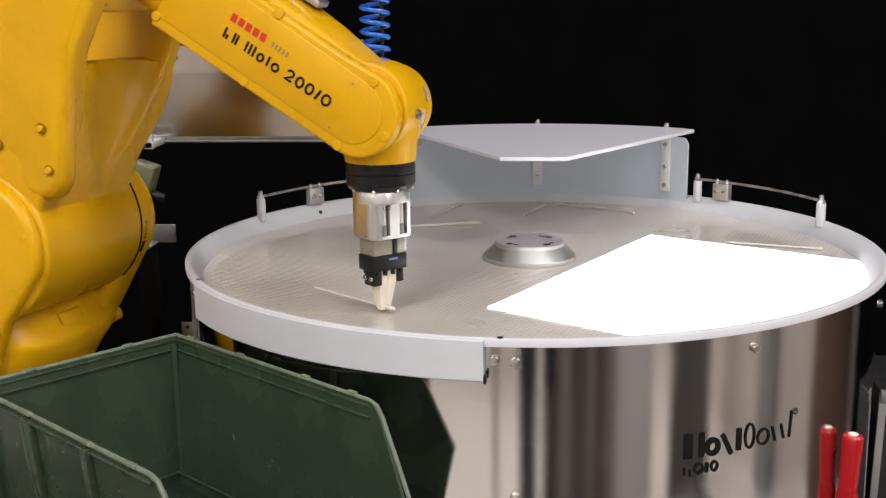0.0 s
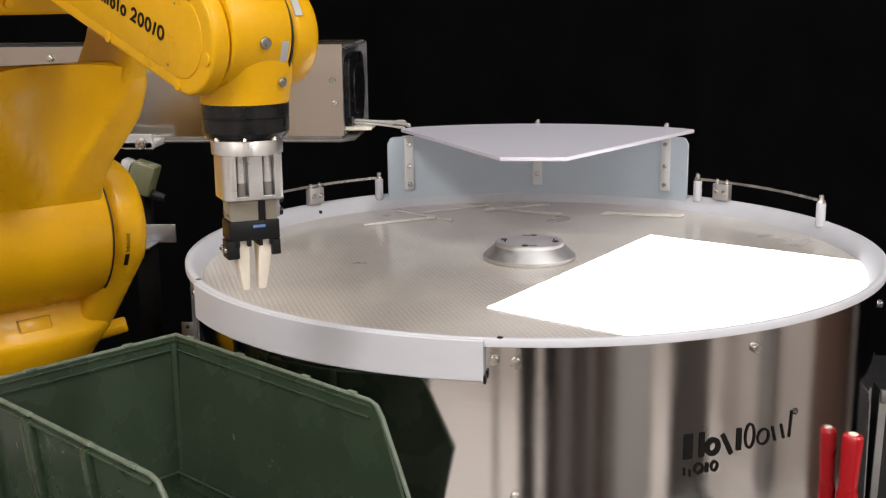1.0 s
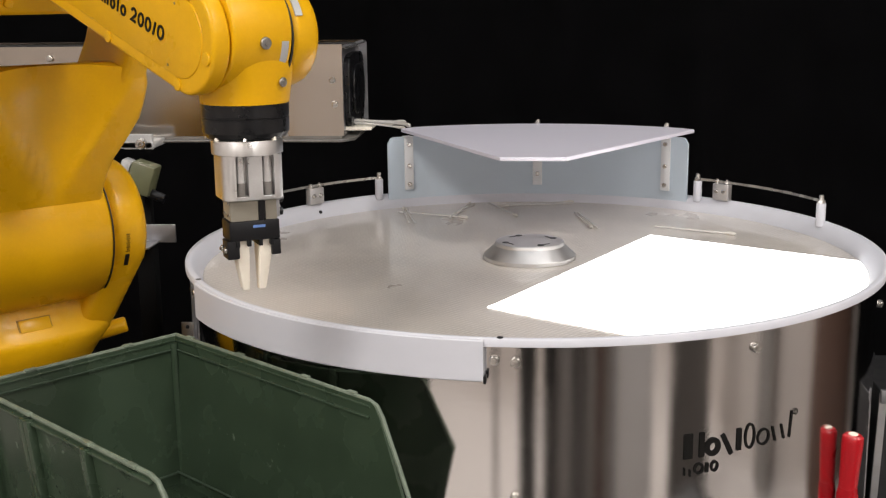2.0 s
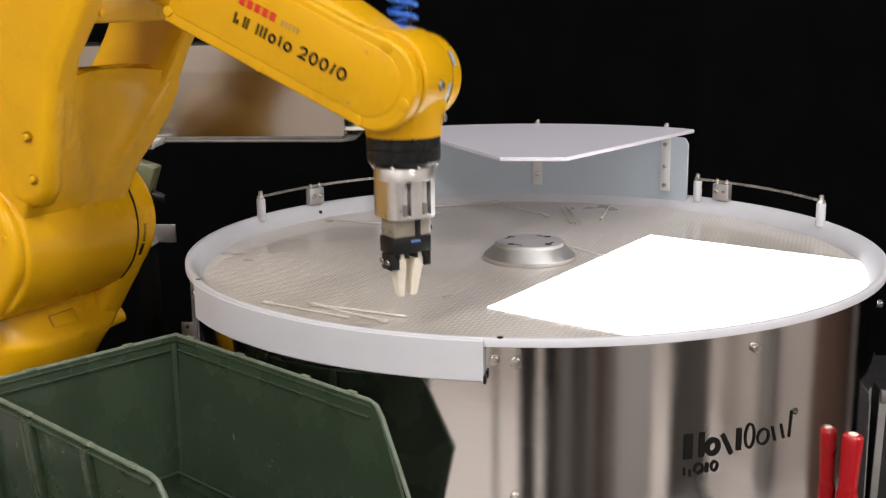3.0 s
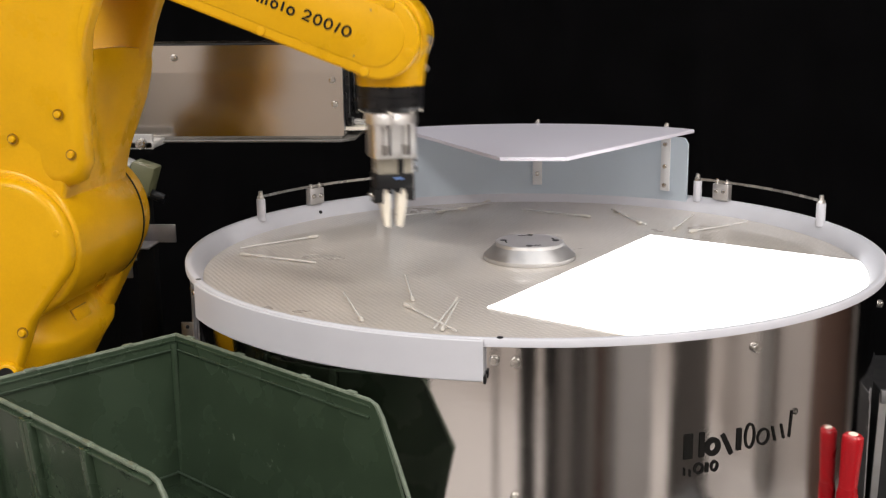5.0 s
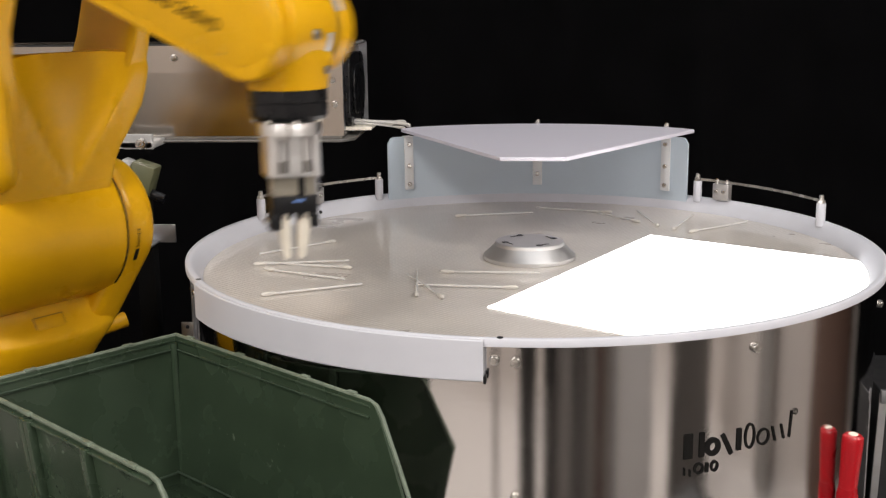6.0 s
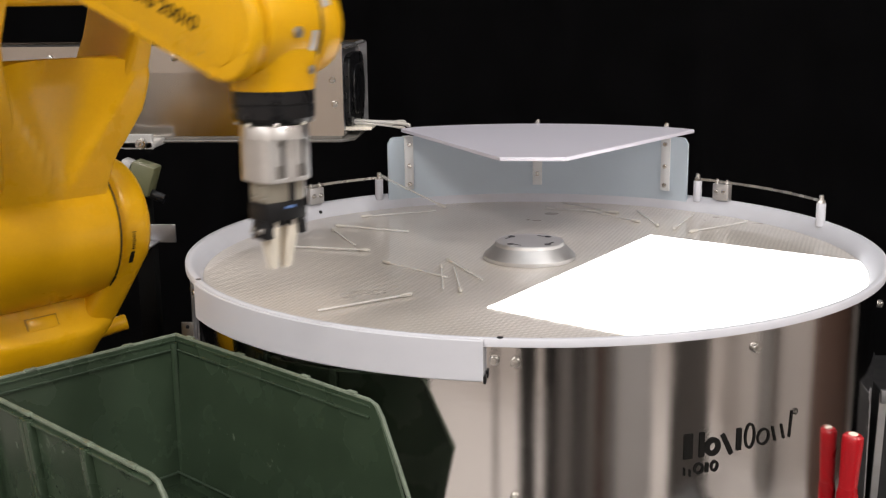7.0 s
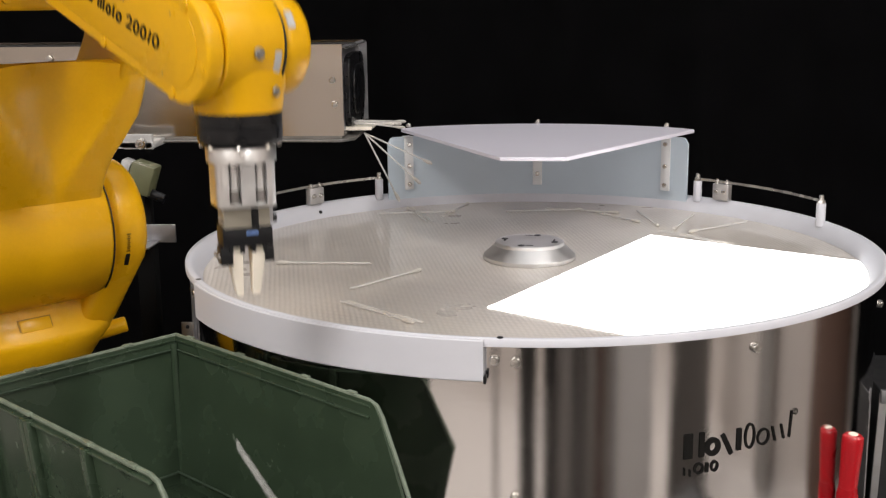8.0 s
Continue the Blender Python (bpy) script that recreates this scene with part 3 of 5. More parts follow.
    g = thing("angle_bracket", "small grey steel angle bracket beside the robot", "bracket")
    bm = bmesh.new()
    box(bm, (-0.428, 0.10, 0.287), (0.045, 0.003, 0.021), 0.0006)
    box(bm, (-0.44, 0.08, 0.2775), (0.03, 0.04, 0.002), 0.0006)
    part("arm", bm, GREY_STEEL, g)
    bm = bmesh.new()
    box(bm, (-0.452, 0.098, 0.264), (0.022, 0.003, 0.017), 0.0006)
    part("lower_tab", bm, GREY_STEEL, g)
    bm = bmesh.new()
    box(bm, (-0.464, 0.098, 0.243), (0.011, 0.003, 0.017), 0.0006)
    part("end_tab", bm, GREY_STEEL, g)
    bm = bmesh.new()
    box(bm, (-0.44, 0.10, 0.1365), (0.02, 0.02, 0.273), 0.001)
    part("upright", bm, MATT, g)


# ---- green stacking bin on a bracket ----
BIN_B, BIN_C = Vector((-0.317, -0.199)), Vector((-0.109, -0.373))
BIN_TOP, BIN_FLOOR = 0.256, 0.12


def build_bin():
    u = (BIN_C - BIN_B).normalized()      # along the bin, from its back to its open front
    v = Vector((-u.y, u.x)) * -1          # across, towards the camera
    length, width = 0.262, 0.190
    m = Matrix.Translation((BIN_B.x, BIN_B.y, 0)) @ Matrix(((u.x, v.x, 0, 0), (u.y, v.y, 0, 0), (0, 0, 1, 0), (0, 0, 0, 1)))
    b = thing("stacking_bin", "scuffed dark green plastic stacking bin with a sloping open front", "bin", m)
    h0, h1 = BIN_FLOOR, BIN_TOP
    t, tp = 0.0028, 0.014               # wall thickness; how far the walls lean in towards the floor
    prof = [(tp, h0), (0.0, h1), (length, h1), (length + 0.005, h1 - 0.003), (length + 0.010, h1 - 0.010), (length + 0.046, h1 - 0.076), (length + 0.046, h1 - 0.082), (length + 0.032, h0)]
    for name, y0, y1 in (("far_wall", 0.0, tp), ("near_wall", width, width - tp)):
        s = 1 if y1 > y0 else -1
        bm = bmesh.new()
        out = [bm.verts.new((x, y0 + (y1 - y0) * (h1 - z) / (h1 - h0), z)) for x, z in prof]
        inn = [bm.verts.new((x, y0 + (y1 - y0) * (h1 - z) / (h1 - h0) + s * t, z)) for x, z in prof]
        n = len(prof)
        bm.faces.new(out), bm.faces.new(inn[::-1])
        for i in range(n):
            bm.faces.new((out[i], inn[i], inn[(i + 1) % n], out[(i + 1) % n]))
        part(name, bm, GREEN, b, smooth=0)
        # ledge under the lip, worn lip, ribs
        bm = bmesh.new()
        box(bm, (length / 2, y0 + s * 0.0005, h1 - 0.004), (length, 0.0075, 0.0022), 0.0006)
        box(bm, (length / 2, y0 + s * 0.0045, h1 - 0.0118), (length, 0.003, 0.0022), 0.0008)
        part("ledge", bm, GREEN, b)
        # thin paler strip: the ledge's highlight put in as colour
        bm = bmesh.new()
        box(bm, (length * 0.46, y0 + s * 0.006, h1 - 0.0110), (length * 0.85, 0.0008, 0.0008))
        part("ledge_highlight", bm, GREEN_HIGHLIGHT, b)
        bm = bmesh.new()
        tube(bm, [(0, y0 + s * 0.001, h1), (length * 0.5, y0 + s * 0.001, h1 + 0.0002), (length - 0.004, y0 + s * 0.001, h1), (length + 0.005, y0 + s * 0.001, h1 - 0.0025),
                  (length + 0.0105, y0 + s * 0.001, h1 - 0.010), (length + 0.028, y0 + s * 0.002, h1 - 0.043), (length + 0.046, y0 + s * 0.004, h1 - 0.076)], 0.0019, 8)
        part("lip", bm, GREEN_WORN, b, "scuffed pale lip")
        for x in (0.024, 0.094, 0.101, 0.182):
            bm = bmesh.new()
            tmp = rounded([(x - 0.0035, h1 - 0.002), (x + 0.0035, h1 - 0.002), (x + 0.0035, h0 + 0.004), (x - 0.0035, h0 + 0.004)], "y", -0.0035, 0.0035, 0.0008, 2)
            shear = Matrix.Identity(4)
            shear[1][2] = -(y1 - y0) / (h1 - h0)
            join(bm, tmp, Matrix.Translation((0, y0 - s * 0.0025, 0)) @ Matrix.Translation((0, 0, h1)) @ shear @ Matrix.Translation((0, 0, -h1)))
            part("rib", bm, GREEN, b)
        for x in (0.022, 0.096, 0.182, 0.238):
            bm = bmesh.new()
            box(bm, (x, y0, h1 + 0.001), (0.010, 0.0045, 0.003), 0.001)
            part("stacking_nub", bm, GREEN_WORN, b)
    bm = bmesh.new()
    tmp = rounded([(0, h1), (width, h1), (width - tp, h0), (tp, h0)], "x", 0, t, 0.0004, 1)
    shear = Matrix.Identity(4)
    shear[0][2] = -tp / (h1 - h0)
    join(bm, tmp, Matrix.Translation((0, 0, h1)) @ shear @ Matrix.Translation((0, 0, -h1)))
    part("back_wall", bm, GREEN, b, smooth=0)
    bm = bmesh.new()
    box(bm, (0.0005, width / 2, h1 - 0.004), (0.0075, width, 0.0022), 0.0006)
    box(bm, (0.0045, width / 2, h1 - 0.0118), (0.003, width - 0.006, 0.0022), 0.0008)
    part("ledge", bm, GREEN, b)
    # the same painted highlight on the back ledge
    bm = bmesh.new()
    box(bm, (0.006, width / 2, h1 - 0.0110), (0.0008, width - 0.02, 0.0008))
    part("ledge_highlight", bm, GREEN_HIGHLIGHT, b)
    bm = bmesh.new()
    tube(bm, [(0.001, 0, h1), (0.001, width, h1)], 0.0019, 8)
    part("lip", bm, GREEN_WORN, b, "scuffed pale lip")
    for y in (0.05, 0.14):
        bm = bmesh.new()
        box(bm, (0.001, y, h1 + 0.001), (0.0045, 0.010, 0.003), 0.001)
        part("stacking_nub", bm, GREEN_WORN, b)
    # inner corner fillet and floor
    for y, s in ((tp * 0.5, 1), (width - tp * 0.5, -1)):
        bm = bmesh.new()
        tube(bm, [(tp * 0.1 + 0.003, y - s * 0.001, h1 - 0.006), (tp + 0.004, y + s * 0.006, h0 + 0.002)], 0.0036, 16)
        part("corner_fillet", bm, GREEN, b)
    bm = bmesh.new()
    box(bm, (length / 2 + 0.02, width / 2, h0 + 0.0015), (length + 0.022, width - 2 * tp, 0.003), 0.0008)
    part("bin_floor", bm, GREEN, b)
    # paler strips that paint the highlights round the floor's edge
    bm = bmesh.new()
    box(bm, (tp + 0.004, width / 2, h0 + 0.014), (0.002, width - 2 * tp - 0.01, 0.0015), 0.0004)
    box(bm, (length / 2, tp + 0.0035, h0 + 0.014), (length - 0.02, 0.002, 0.0015), 0.0004)
    part("floor_highlight", bm, GREEN_HIGHLIGHT, b)
    bm = bmesh.new()
    box(bm, (length + 0.034, width / 2, h0 + 0.02), (0.003, width - 2 * tp, 0.04), 0.0008)
    part("front_wall", bm, GREEN, b)
    st = thing("bin_stand", "dark painted steel stand under the green bin", "stand", m)
    bm = bmesh.new()
    box(bm, (length / 2 + 0.03, width / 2, h0 - 0.003), (0.2, 0.15, 0.006), 0.001)
    part("shelf", bm, DARK, st)
    for x in (0.08, 0.24):
        bm = bmesh.new()
        box(bm, (x, width / 2, (h0 - 0.006) / 2), (0.02, 0.1, h0 - 0.006), 0.001)
        part("leg", bm, DARK, st)


# ---- toggle clamp with a red grip, and the housing beside it ----


def build_clamp():
    c = thing("toggle_clamp", "steel toggle clamp with a chipped red vinyl grip beside the shell", "clamp")
    bm = bmesh.new()
    tmp = bmesh.new()
    loft(tmp, [[(x, y, z) for x, y in superring(0, 0, a, b, 2.6, 24)] for z, a, b in
               ((0.0, 0.0085, 0.006), (0.015, 0.009, 0.0065), (0.035, 0.0092, 0.0068), (0.044, 0.0078, 0.006), (0.052, 0.0082, 0.0062), (0.085, 0.0092, 0.007), (0.089, 0.0088, 0.0066), (0.091, 0.007, 0.005))])
    join(bm, tmp)
    grip = part("grip", bm, RED, c, "chipped red vinyl grip", at=pose(0.2758, -0.2188, 0.088, 0, 2, -40))
    bm = bmesh.new()
    rod(bm, (0, 0, 0.0905), (0, 0, 0.0917), 0.0045, 0.004, 12)
    part("worn_tip", bm, FINGER, grip)
    bm = bmesh.new()
    box(bm, (0, 0, -0.005), (0.010, 0.003, 0.05), 0.0006)
    part("lever", bm, GREY_STEEL, c, at=pose(0.2758, -0.2188, 0.088, 0, 2, -40))
    bm = bmesh.new()
    box(bm, (0, 0, 0.03), (0.024, 0.012, 0.06), 0.001)
    part("base", bm, GREY_STEEL, c, at=pose(0.2785, -0.2205, 0.0, 0, 0, -40))
    p = thing("control_housing", "dark control housing with folded grey steel edges beside the shell", "housing")
    bm = bmesh.new()
    join(bm, rounded([(0.352, 0.0), (0.3545, 0.156), (0.42, 0.156), (0.42, 0.0)], "y", -0.057, 0.08, 0.001, 1))
    case = part("case", bm, DARK, p)
    bm = bmesh.new()
    ngon_prism(bm, [(0.3435, 0.0), (0.3475, 0.16), (0.3545, 0.16), (0.3505, 0.0)], "y", -0.0615, -0.0585)
    part("edge_strip", bm, ALU_CAST, p, "folded pale grey steel edge", smooth=0)
    bm = bmesh.new()
    box(bm, (0.353, -0.063, 0.158), (0.011, 0.006, 0.014), 0.001)
    part("hinge", bm, GREY_STEEL, p)
    hex_bolt(case, facing((0.361, -0.057, 0.12), (0, -1, 0)), 0.0025, 0.002)


build_setting()
_, DISC_OB, HUB_OB = build_feeder()
build_hopper()
build_bin()
build_clamp()

# ---- six-axis robot arm ----
BASE = Vector((-0.5134, -0.1024, 0.0))
J2Z, A1, A2, A3, D4 = 0.3361, 0.05, 0.3298, 0.032, 0.3248


def recess_bolt(parent, p, n, r=0.0055):
    """A cap screw in a shallow countersink of painted casting."""
    m = facing(p, n)
    # the countersink's shade is painted as a darker yellow ring
    bm = bmesh.new()
    lathe(bm, [(r * 1.15, -0.001), (r * 1.15, 0.0005), (r * 0.9, 0.0002), (r * 0.9, -0.001)], seg=20)
    part("counterbore", bm, BORE, parent, at=m)
    bm = bmesh.new()
    rod(bm, (0, 0, -0.001), (0, 0, 0.003), r * 0.8, r * 0.7, 18, 0.0006)
    part("screw", bm, YELLOW, parent, at=m)


def build_robot():
    rob = thing("robot_arm", "yellow painted six-axis industrial robot arm with a pneumatic gripper", "robot arm", Matrix.Translation(BASE))
    # fixed base
    bm = bmesh.new()
    lathe(bm, [(0.098, 0.0), (0.098, 0.012), (0.088, 0.02), (0.08, 0.06), (0.076, 0.15), (0.074, 0.170)], seg=64, closed=False)
    box(bm, (-0.09, 0, 0.07), (0.13, 0.13, 0.14), 0.008)
    part("base", bm, YELLOW, rob, smooth=40)
    bm = bmesh.new()
    rod(bm, (0, 0, 0.168), (0, 0, 0.180), 0.072, None, 64)
    part("joint_seal", bm, RUBBER, rob)

    # turret: turns about the upright axis; its space has x forwards, the origin on the axis at shoulder height
    bm = bmesh.new()
    secs = []
    for z, cx, a, y0, y1, pw in ((-0.157, 0.0, 0.066, -0.082, 0.054, 2.3), (-0.153, 0.0, 0.072, -0.087, 0.058, 2.4), (-0.135, 0.0, 0.077, -0.09, 0.065, 2.6), (-0.118, 0.004, 0.080, -0.091, 0.073, 2.8), (-0.102, 0.012, 0.080, -0.091, 0.081, 3.0),
                                 (-0.094, 0.016, 0.074, -0.09, 0.082, 3.4), (-0.085, 0.018, 0.062, -0.088, 0.084, 3.6), (-0.07, 0.020, 0.052, -0.086, 0.084, 4), (-0.055, 0.02, 0.048, -0.084, 0.084, 4)):
        secs.append([(x, y, z) for x, y in superring(cx, (y0 + y1) / 2, a, (y1 - y0) / 2, pw, 48)])
    loft(bm, secs)
    turret = part("turret", bm, YELLOW, rob, smooth=50)
    # far cheek that carries the shoulder
    bm = bmesh.new()
    pts = arc(0.05, 0, 0.064, -30, 190, 28) + [(-0.03, -0.06), (-0.06, -0.12), (-0.055, -0.155), (0.056, -0.155), (0.067, -0.134), (0.088, -0.092)]
    tmp = rounded(pts, "y", 0.056, 0.0985, 0.014, 5)
    for q in tmp.verts:
        low = max(0.0, -0.03 - q.co.z)
        q.co.y -= 0.38 * low
        q.co.x -= 0.12 * low
    join(bm, tmp)
    part("far_cheek", bm, YELLOW, turret, smooth=50)
    # near cheek with its cover
    bm = bmesh.new()
    pts = arc(0.056, 0, 0.0625, -20, 200, 28) + [(-0.02, -0.06), (-0.06, -0.12), (-0.05, -0.155), (0.046, -0.155), (0.054, -0.125), (0.077, -0.068)]
    join(bm, rounded(pts, "y", -0.098, -0.080, 0.008, 4))
    part("near_cheek", bm, YELLOW, turret, smooth=50)
    recess_bolt(turret, (0.106, -0.0955, 0.014), (0, -1, 0), 0.0045)
    recess_bolt(turret, (0.066, -0.0985, -0.078), (0, -1, 0), 0.0045)
    recess_bolt(turret, (0.004, -0.0985, 0.026), (0, -1, 0), 0.0045)
    bm = bmesh.new()
    rod(bm, (0.047, -0.09, -0.117), (0.05, -0.105, -0.117), 0.012, 0.0105, 24, 0.002)
    part("port_boss", bm, YELLOW, turret)
    bm = bmesh.new()
    rod(bm, (0.0499, -0.1045, -0.117), (0.0501, -0.1056, -0.117), 0.0075, None, 20)
    part("port_plug", bm, BLACK, turret)
    bm = bmesh.new()
    rod(bm, (0.042, 0.055, -0.115), (0.060, 0.092, -0.106), 0.0085, 0.0078, 20, 0.002)
    part("stop_lug", bm, YELLOW, turret)
    # tag plate on the turret's front, between the cheeks
    bm = bmesh.new()
    box(bm, (0.0, 0, 0), (0.03, 0.002, 0.012), 0.0008)
    part("name_plate", bm, YELLOW, turret, at=pose(0.0795, -0.010, -0.0825, 28, 0, -90))
    # slightly larger darker sheet behind the plate paints the dark crease round it
    bm = bmesh.new()
    box(bm, (0.0, 0, 0), (0.0325, 0.0012, 0.0145), 0.0004)
    part("plate_shade_line", bm, BORE, turret, at=pose(0.0790, -0.010, -0.0828, 28, 0, -90))
    bm = bmesh.new()
    rod(bm, (0.05, 0.0548, 0), (0.05, 0.0557, 0), 0.0719, None, 96)
    part("joint_gap", bm, RUBBER, turret)
    # scale sticker on the far cheek
    for k in range(9):
        bm = bmesh.new()
        a = radians(-18 + 1.9 * k)
        q = Vector((0.05 + 0.0642 * math.cos(a), 0.0735, 0.0642 * math.sin(a)))
        box(bm, (0, 0, 0), (0.0006, 0.0025 if k % 2 else 0.004, 0.0007), 0, Matrix.Translation(q) @ Matrix.Rotation(-a, 4, "Y"))
        part("scale_mark", bm, INK, turret, smooth=0)
    bm = bmesh.new()
    lathe(bm, [(0.0630, -0.0022), (0.0643, -0.0022), (0.0643, 0.0022), (0.0630, 0.0022)], -34, -21, 10)
    part("scale_label", bm, BLACK, turret, "black printed warning label", at=Matrix.Translation((0.05, 0.0735, 0)) @ Matrix.Rotation(radians(90), 4, "X"))

    # upper arm: origin on the shoulder axis, z along the arm
    bm = bmesh.new()
    rod(bm, (0, -0.0872, 0), (0, 0.0575, 0), 0.0715, None, 72, 0.006)
    arm = part("upper_arm", bm, YELLOW, rob, smooth=50)
    def arm_skin(name, rows):
        bm = bmesh.new()
        loft(bm, [[(x, y, z) for x, y in superring((x0 + x1) / 2, (y0 + y1) / 2, (x1 - x0) / 2, (y1 - y0) / 2, 5.0, 44)] for z, x0, x1, y0, y1 in rows])
        part(name, bm, YELLOW, arm, smooth=55)
    # web between the legs: its front is a smooth hollow that widens upwards, and its top is a thin lip
    bm = bmesh.new()

    def between(z, table):
        for (z0, v0), (z1, v1) in zip(table, table[1:]):
            if z <= z1:
                return v0 + (v1 - v0) * max(0.0, z - z0) / (z1 - z0)
        return table[-1][1]
    secs = []
    for z in (0.0, 0.03, 0.055, 0.066, 0.078, 0.09, 0.102, 0.115, 0.128, 0.14, 0.152, 0.162, 0.17, 0.175, 0.177):
        front = 0.0485 + 0.06 * z + between(z, ((0.0, 0.0), (0.16, 0.0), (0.177, -0.004)))
        near = between(z, ((0.0, -0.080), (0.07, -0.084), (0.10, -0.086), (0.18, -0.0865)))
        far = between(z, ((0.0, 0.05), (0.06, 0.0522), (0.085, 0.0575), (0.105, 0.0702), (0.13, 0.0832), (0.16, 0.0870), (0.177, 0.0850)))
        half = between(z, ((0.0, 0.002), (0.058, 0.004), (0.076, 0.012), (0.095, 0.025), (0.13, 0.046), (0.163, 0.062), (0.18, 0.064)))
        deep = between(z, ((0.0, 0.0), (0.055, 0.0), (0.10, 0.009), (0.18, 0.018)))
        back = between(z, ((0.0, -0.04), (0.07, -0.032), (0.145, -0.03), (0.17, 0.012), (0.177, 0.035)))
        ring = []
        for i in range(61):
            y = near + (far - near) * i / 60
            t = min(1.0, abs(y - 0.004) / half)
            edge = min(1.0, (0.5 - abs(i / 60 - 0.5)) / 0.03)
            ring.append((front - deep * (1 - t ** 2.6) - 0.004 * (1 - edge) ** 2, y, z))
        secs.append(ring + [(back, far - 0.004, z), (back, near + 0.004, z)])
    loft(bm, secs)
    bmesh.ops.recalc_face_normals(bm, faces=bm.faces[:])
    part("web", bm, YELLOW, arm, smooth=55)
    arm_skin("near_leg", ((0.02, -0.045, 0.05, -0.084, -0.02), (0.06, -0.032, 0.048, -0.086, -0.02), (0.10, -0.03, 0.052, -0.0865, -0.03), (0.14, -0.034, 0.060, -0.087, -0.045), (0.18, -0.028, 0.063, -0.087, -0.057), (0.20, -0.026, 0.064, -0.087, -0.060),
                          (0.24, -0.018, 0.074, -0.087, -0.060), (0.32, -0.01, 0.085, -0.085, -0.055), (0.37, 0.0, 0.075, -0.08, -0.042), (0.378, 0.02, 0.06, -0.075, -0.045)))
    arm_skin("far_leg", ((0.02, -0.045, 0.05, 0.0, 0.052), (0.06, -0.032, 0.044, 0.0, 0.052), (0.085, -0.03, 0.044, 0.01, 0.057), (0.105, -0.03, 0.048, 0.03, 0.070), (0.13, -0.032, 0.054, 0.045, 0.083), (0.16, -0.03, 0.056, 0.056, 0.087), (0.18, -0.028, 0.058, 0.061, 0.088),
                         (0.20, -0.026, 0.060, 0.063, 0.088), (0.24, -0.018, 0.070, 0.063, 0.088), (0.32, -0.01, 0.085, 0.055, 0.087), (0.37, 0.0, 0.075, 0.047, 0.08), (0.378, 0.02, 0.06, 0.05, 0.075)))
    # bar across the fork above the window
    bm = bmesh.new()
    box(bm, (0.031, 0.0015, 0.2475), (0.062, 0.128, 0.038), 0.006, seg=4)
    cross = part("cross_bar", bm, YELLOW, arm, smooth=50)
    for y in (-0.048, 0.052):
        bm = bmesh.new()
        rod(bm, (0.0615, y, 0.240), (0.0645, y, 0.240), 0.0042, 0.0036, 18, 0.0006)
        part("screw", bm, YELLOW, cross)
    # raised side panel with a rounded foot on the near leg
    bm = bmesh.new()
    pts = [(-0.008, 0.30), (-0.026, 0.20), (-0.034, 0.08), (-0.02, 0.06), (0.05, 0.058), (0.067, 0.068), (0.073, 0.085), (0.070, 0.115), (0.063, 0.16), (0.061, 0.20), (0.078, 0.30)]
    tmp = rounded(pts, "y", -0.0898, -0.062, 0.013, 6)
    for q in tmp.verts:
        q.co.y += 0.11 * max(0.0, 0.112 - q.co.z)
    join(bm, tmp)
    part("side_panel", bm, YELLOW, arm, smooth=50)
    for x, y, z in ((0.046, -0.0900, 0.126), (0.004, -0.0885, 0.098), (0.059, -0.0878, 0.092)):
        recess_bolt(arm, (x, y, z), (0, -1, 0), 0.0042)
    # forearm: origin on the elbow axis, x towards the wrist; the casting rises by 8.6 degrees along it
    fore = part("forearm", bmesh.new(), YELLOW, rob)
    tilt = pose(0.0, 0, 0, 0, -10.5, 0)

    def skin(name, rows, power):
        bm, tmp = bmesh.new(), bmesh.new()
        loft(tmp, [[(u, y, w) for y, w in superring((near + far) / 2, (lo + hi) / 2, (far - near) / 2, (hi - lo) / 2, power, 44)] for u, near, far, lo, hi in rows])
        join(bm, tmp, tilt)
        return part(name, bm, YELLOW, fore, smooth=55)
    # in the tilted space u runs along the casting and w rises
    skin("elbow_casting", ((-0.05, -0.031, 0.037, -0.05, 0.04), (0.0, -0.036, 0.042, -0.062, 0.045), (0.05, -0.036, 0.042, -0.068, 0.04), (0.09, -0.037, 0.043, -0.068, 0.032), (0.1235, -0.039, 0.045, -0.066, 0.025)), 3.4)
    skin("forearm_casting", ((0.1245, -0.037, 0.045, -0.064, 0.022), (0.1247, -0.0385, 0.0465, -0.066, 0.024), (0.16, -0.039, 0.046, -0.0665, 0.019), (0.21, -0.038, 0.043, -0.0665, 0.010), (0.26, -0.036, 0.038, -0.066, 0.007),
                            (0.29, -0.034, 0.032, -0.066, 0.004), (0.315, -0.033, 0.022, -0.064, 0.003), (0.335, -0.03, 0.0135, -0.055, -0.005), (0.350, -0.028, 0.008, -0.045, -0.012)), 4.2)
    # near side plate, straight with a round end
    bm = bmesh.new()
    pts = [(0.1265, -0.067), (0.325, -0.067)] + arc(0.3255, -0.031, 0.036, -88, 88, 18) + [(0.29, 0.003), (0.1265, 0.006)]
    tmp = rounded(pts, "y", -0.0435, -0.03, 0.003, 4)
    join(bm, tmp, tilt)
    part("side_plate", bm, YELLOW, fore, smooth=50)
    bm = bmesh.new()
    pts = [(0.1285, -0.0575), (0.318, -0.0575)] + arc(0.322, -0.031, 0.0265, -88, 88, 16) + [(0.29, -0.003), (0.1285, 0.0)]
    tmp = rounded(pts, "y", -0.0443, -0.04, 0.0008, 2)
    join(bm, tmp, tilt)
    part("inset_panel", bm, YELLOW, fore, smooth=50)
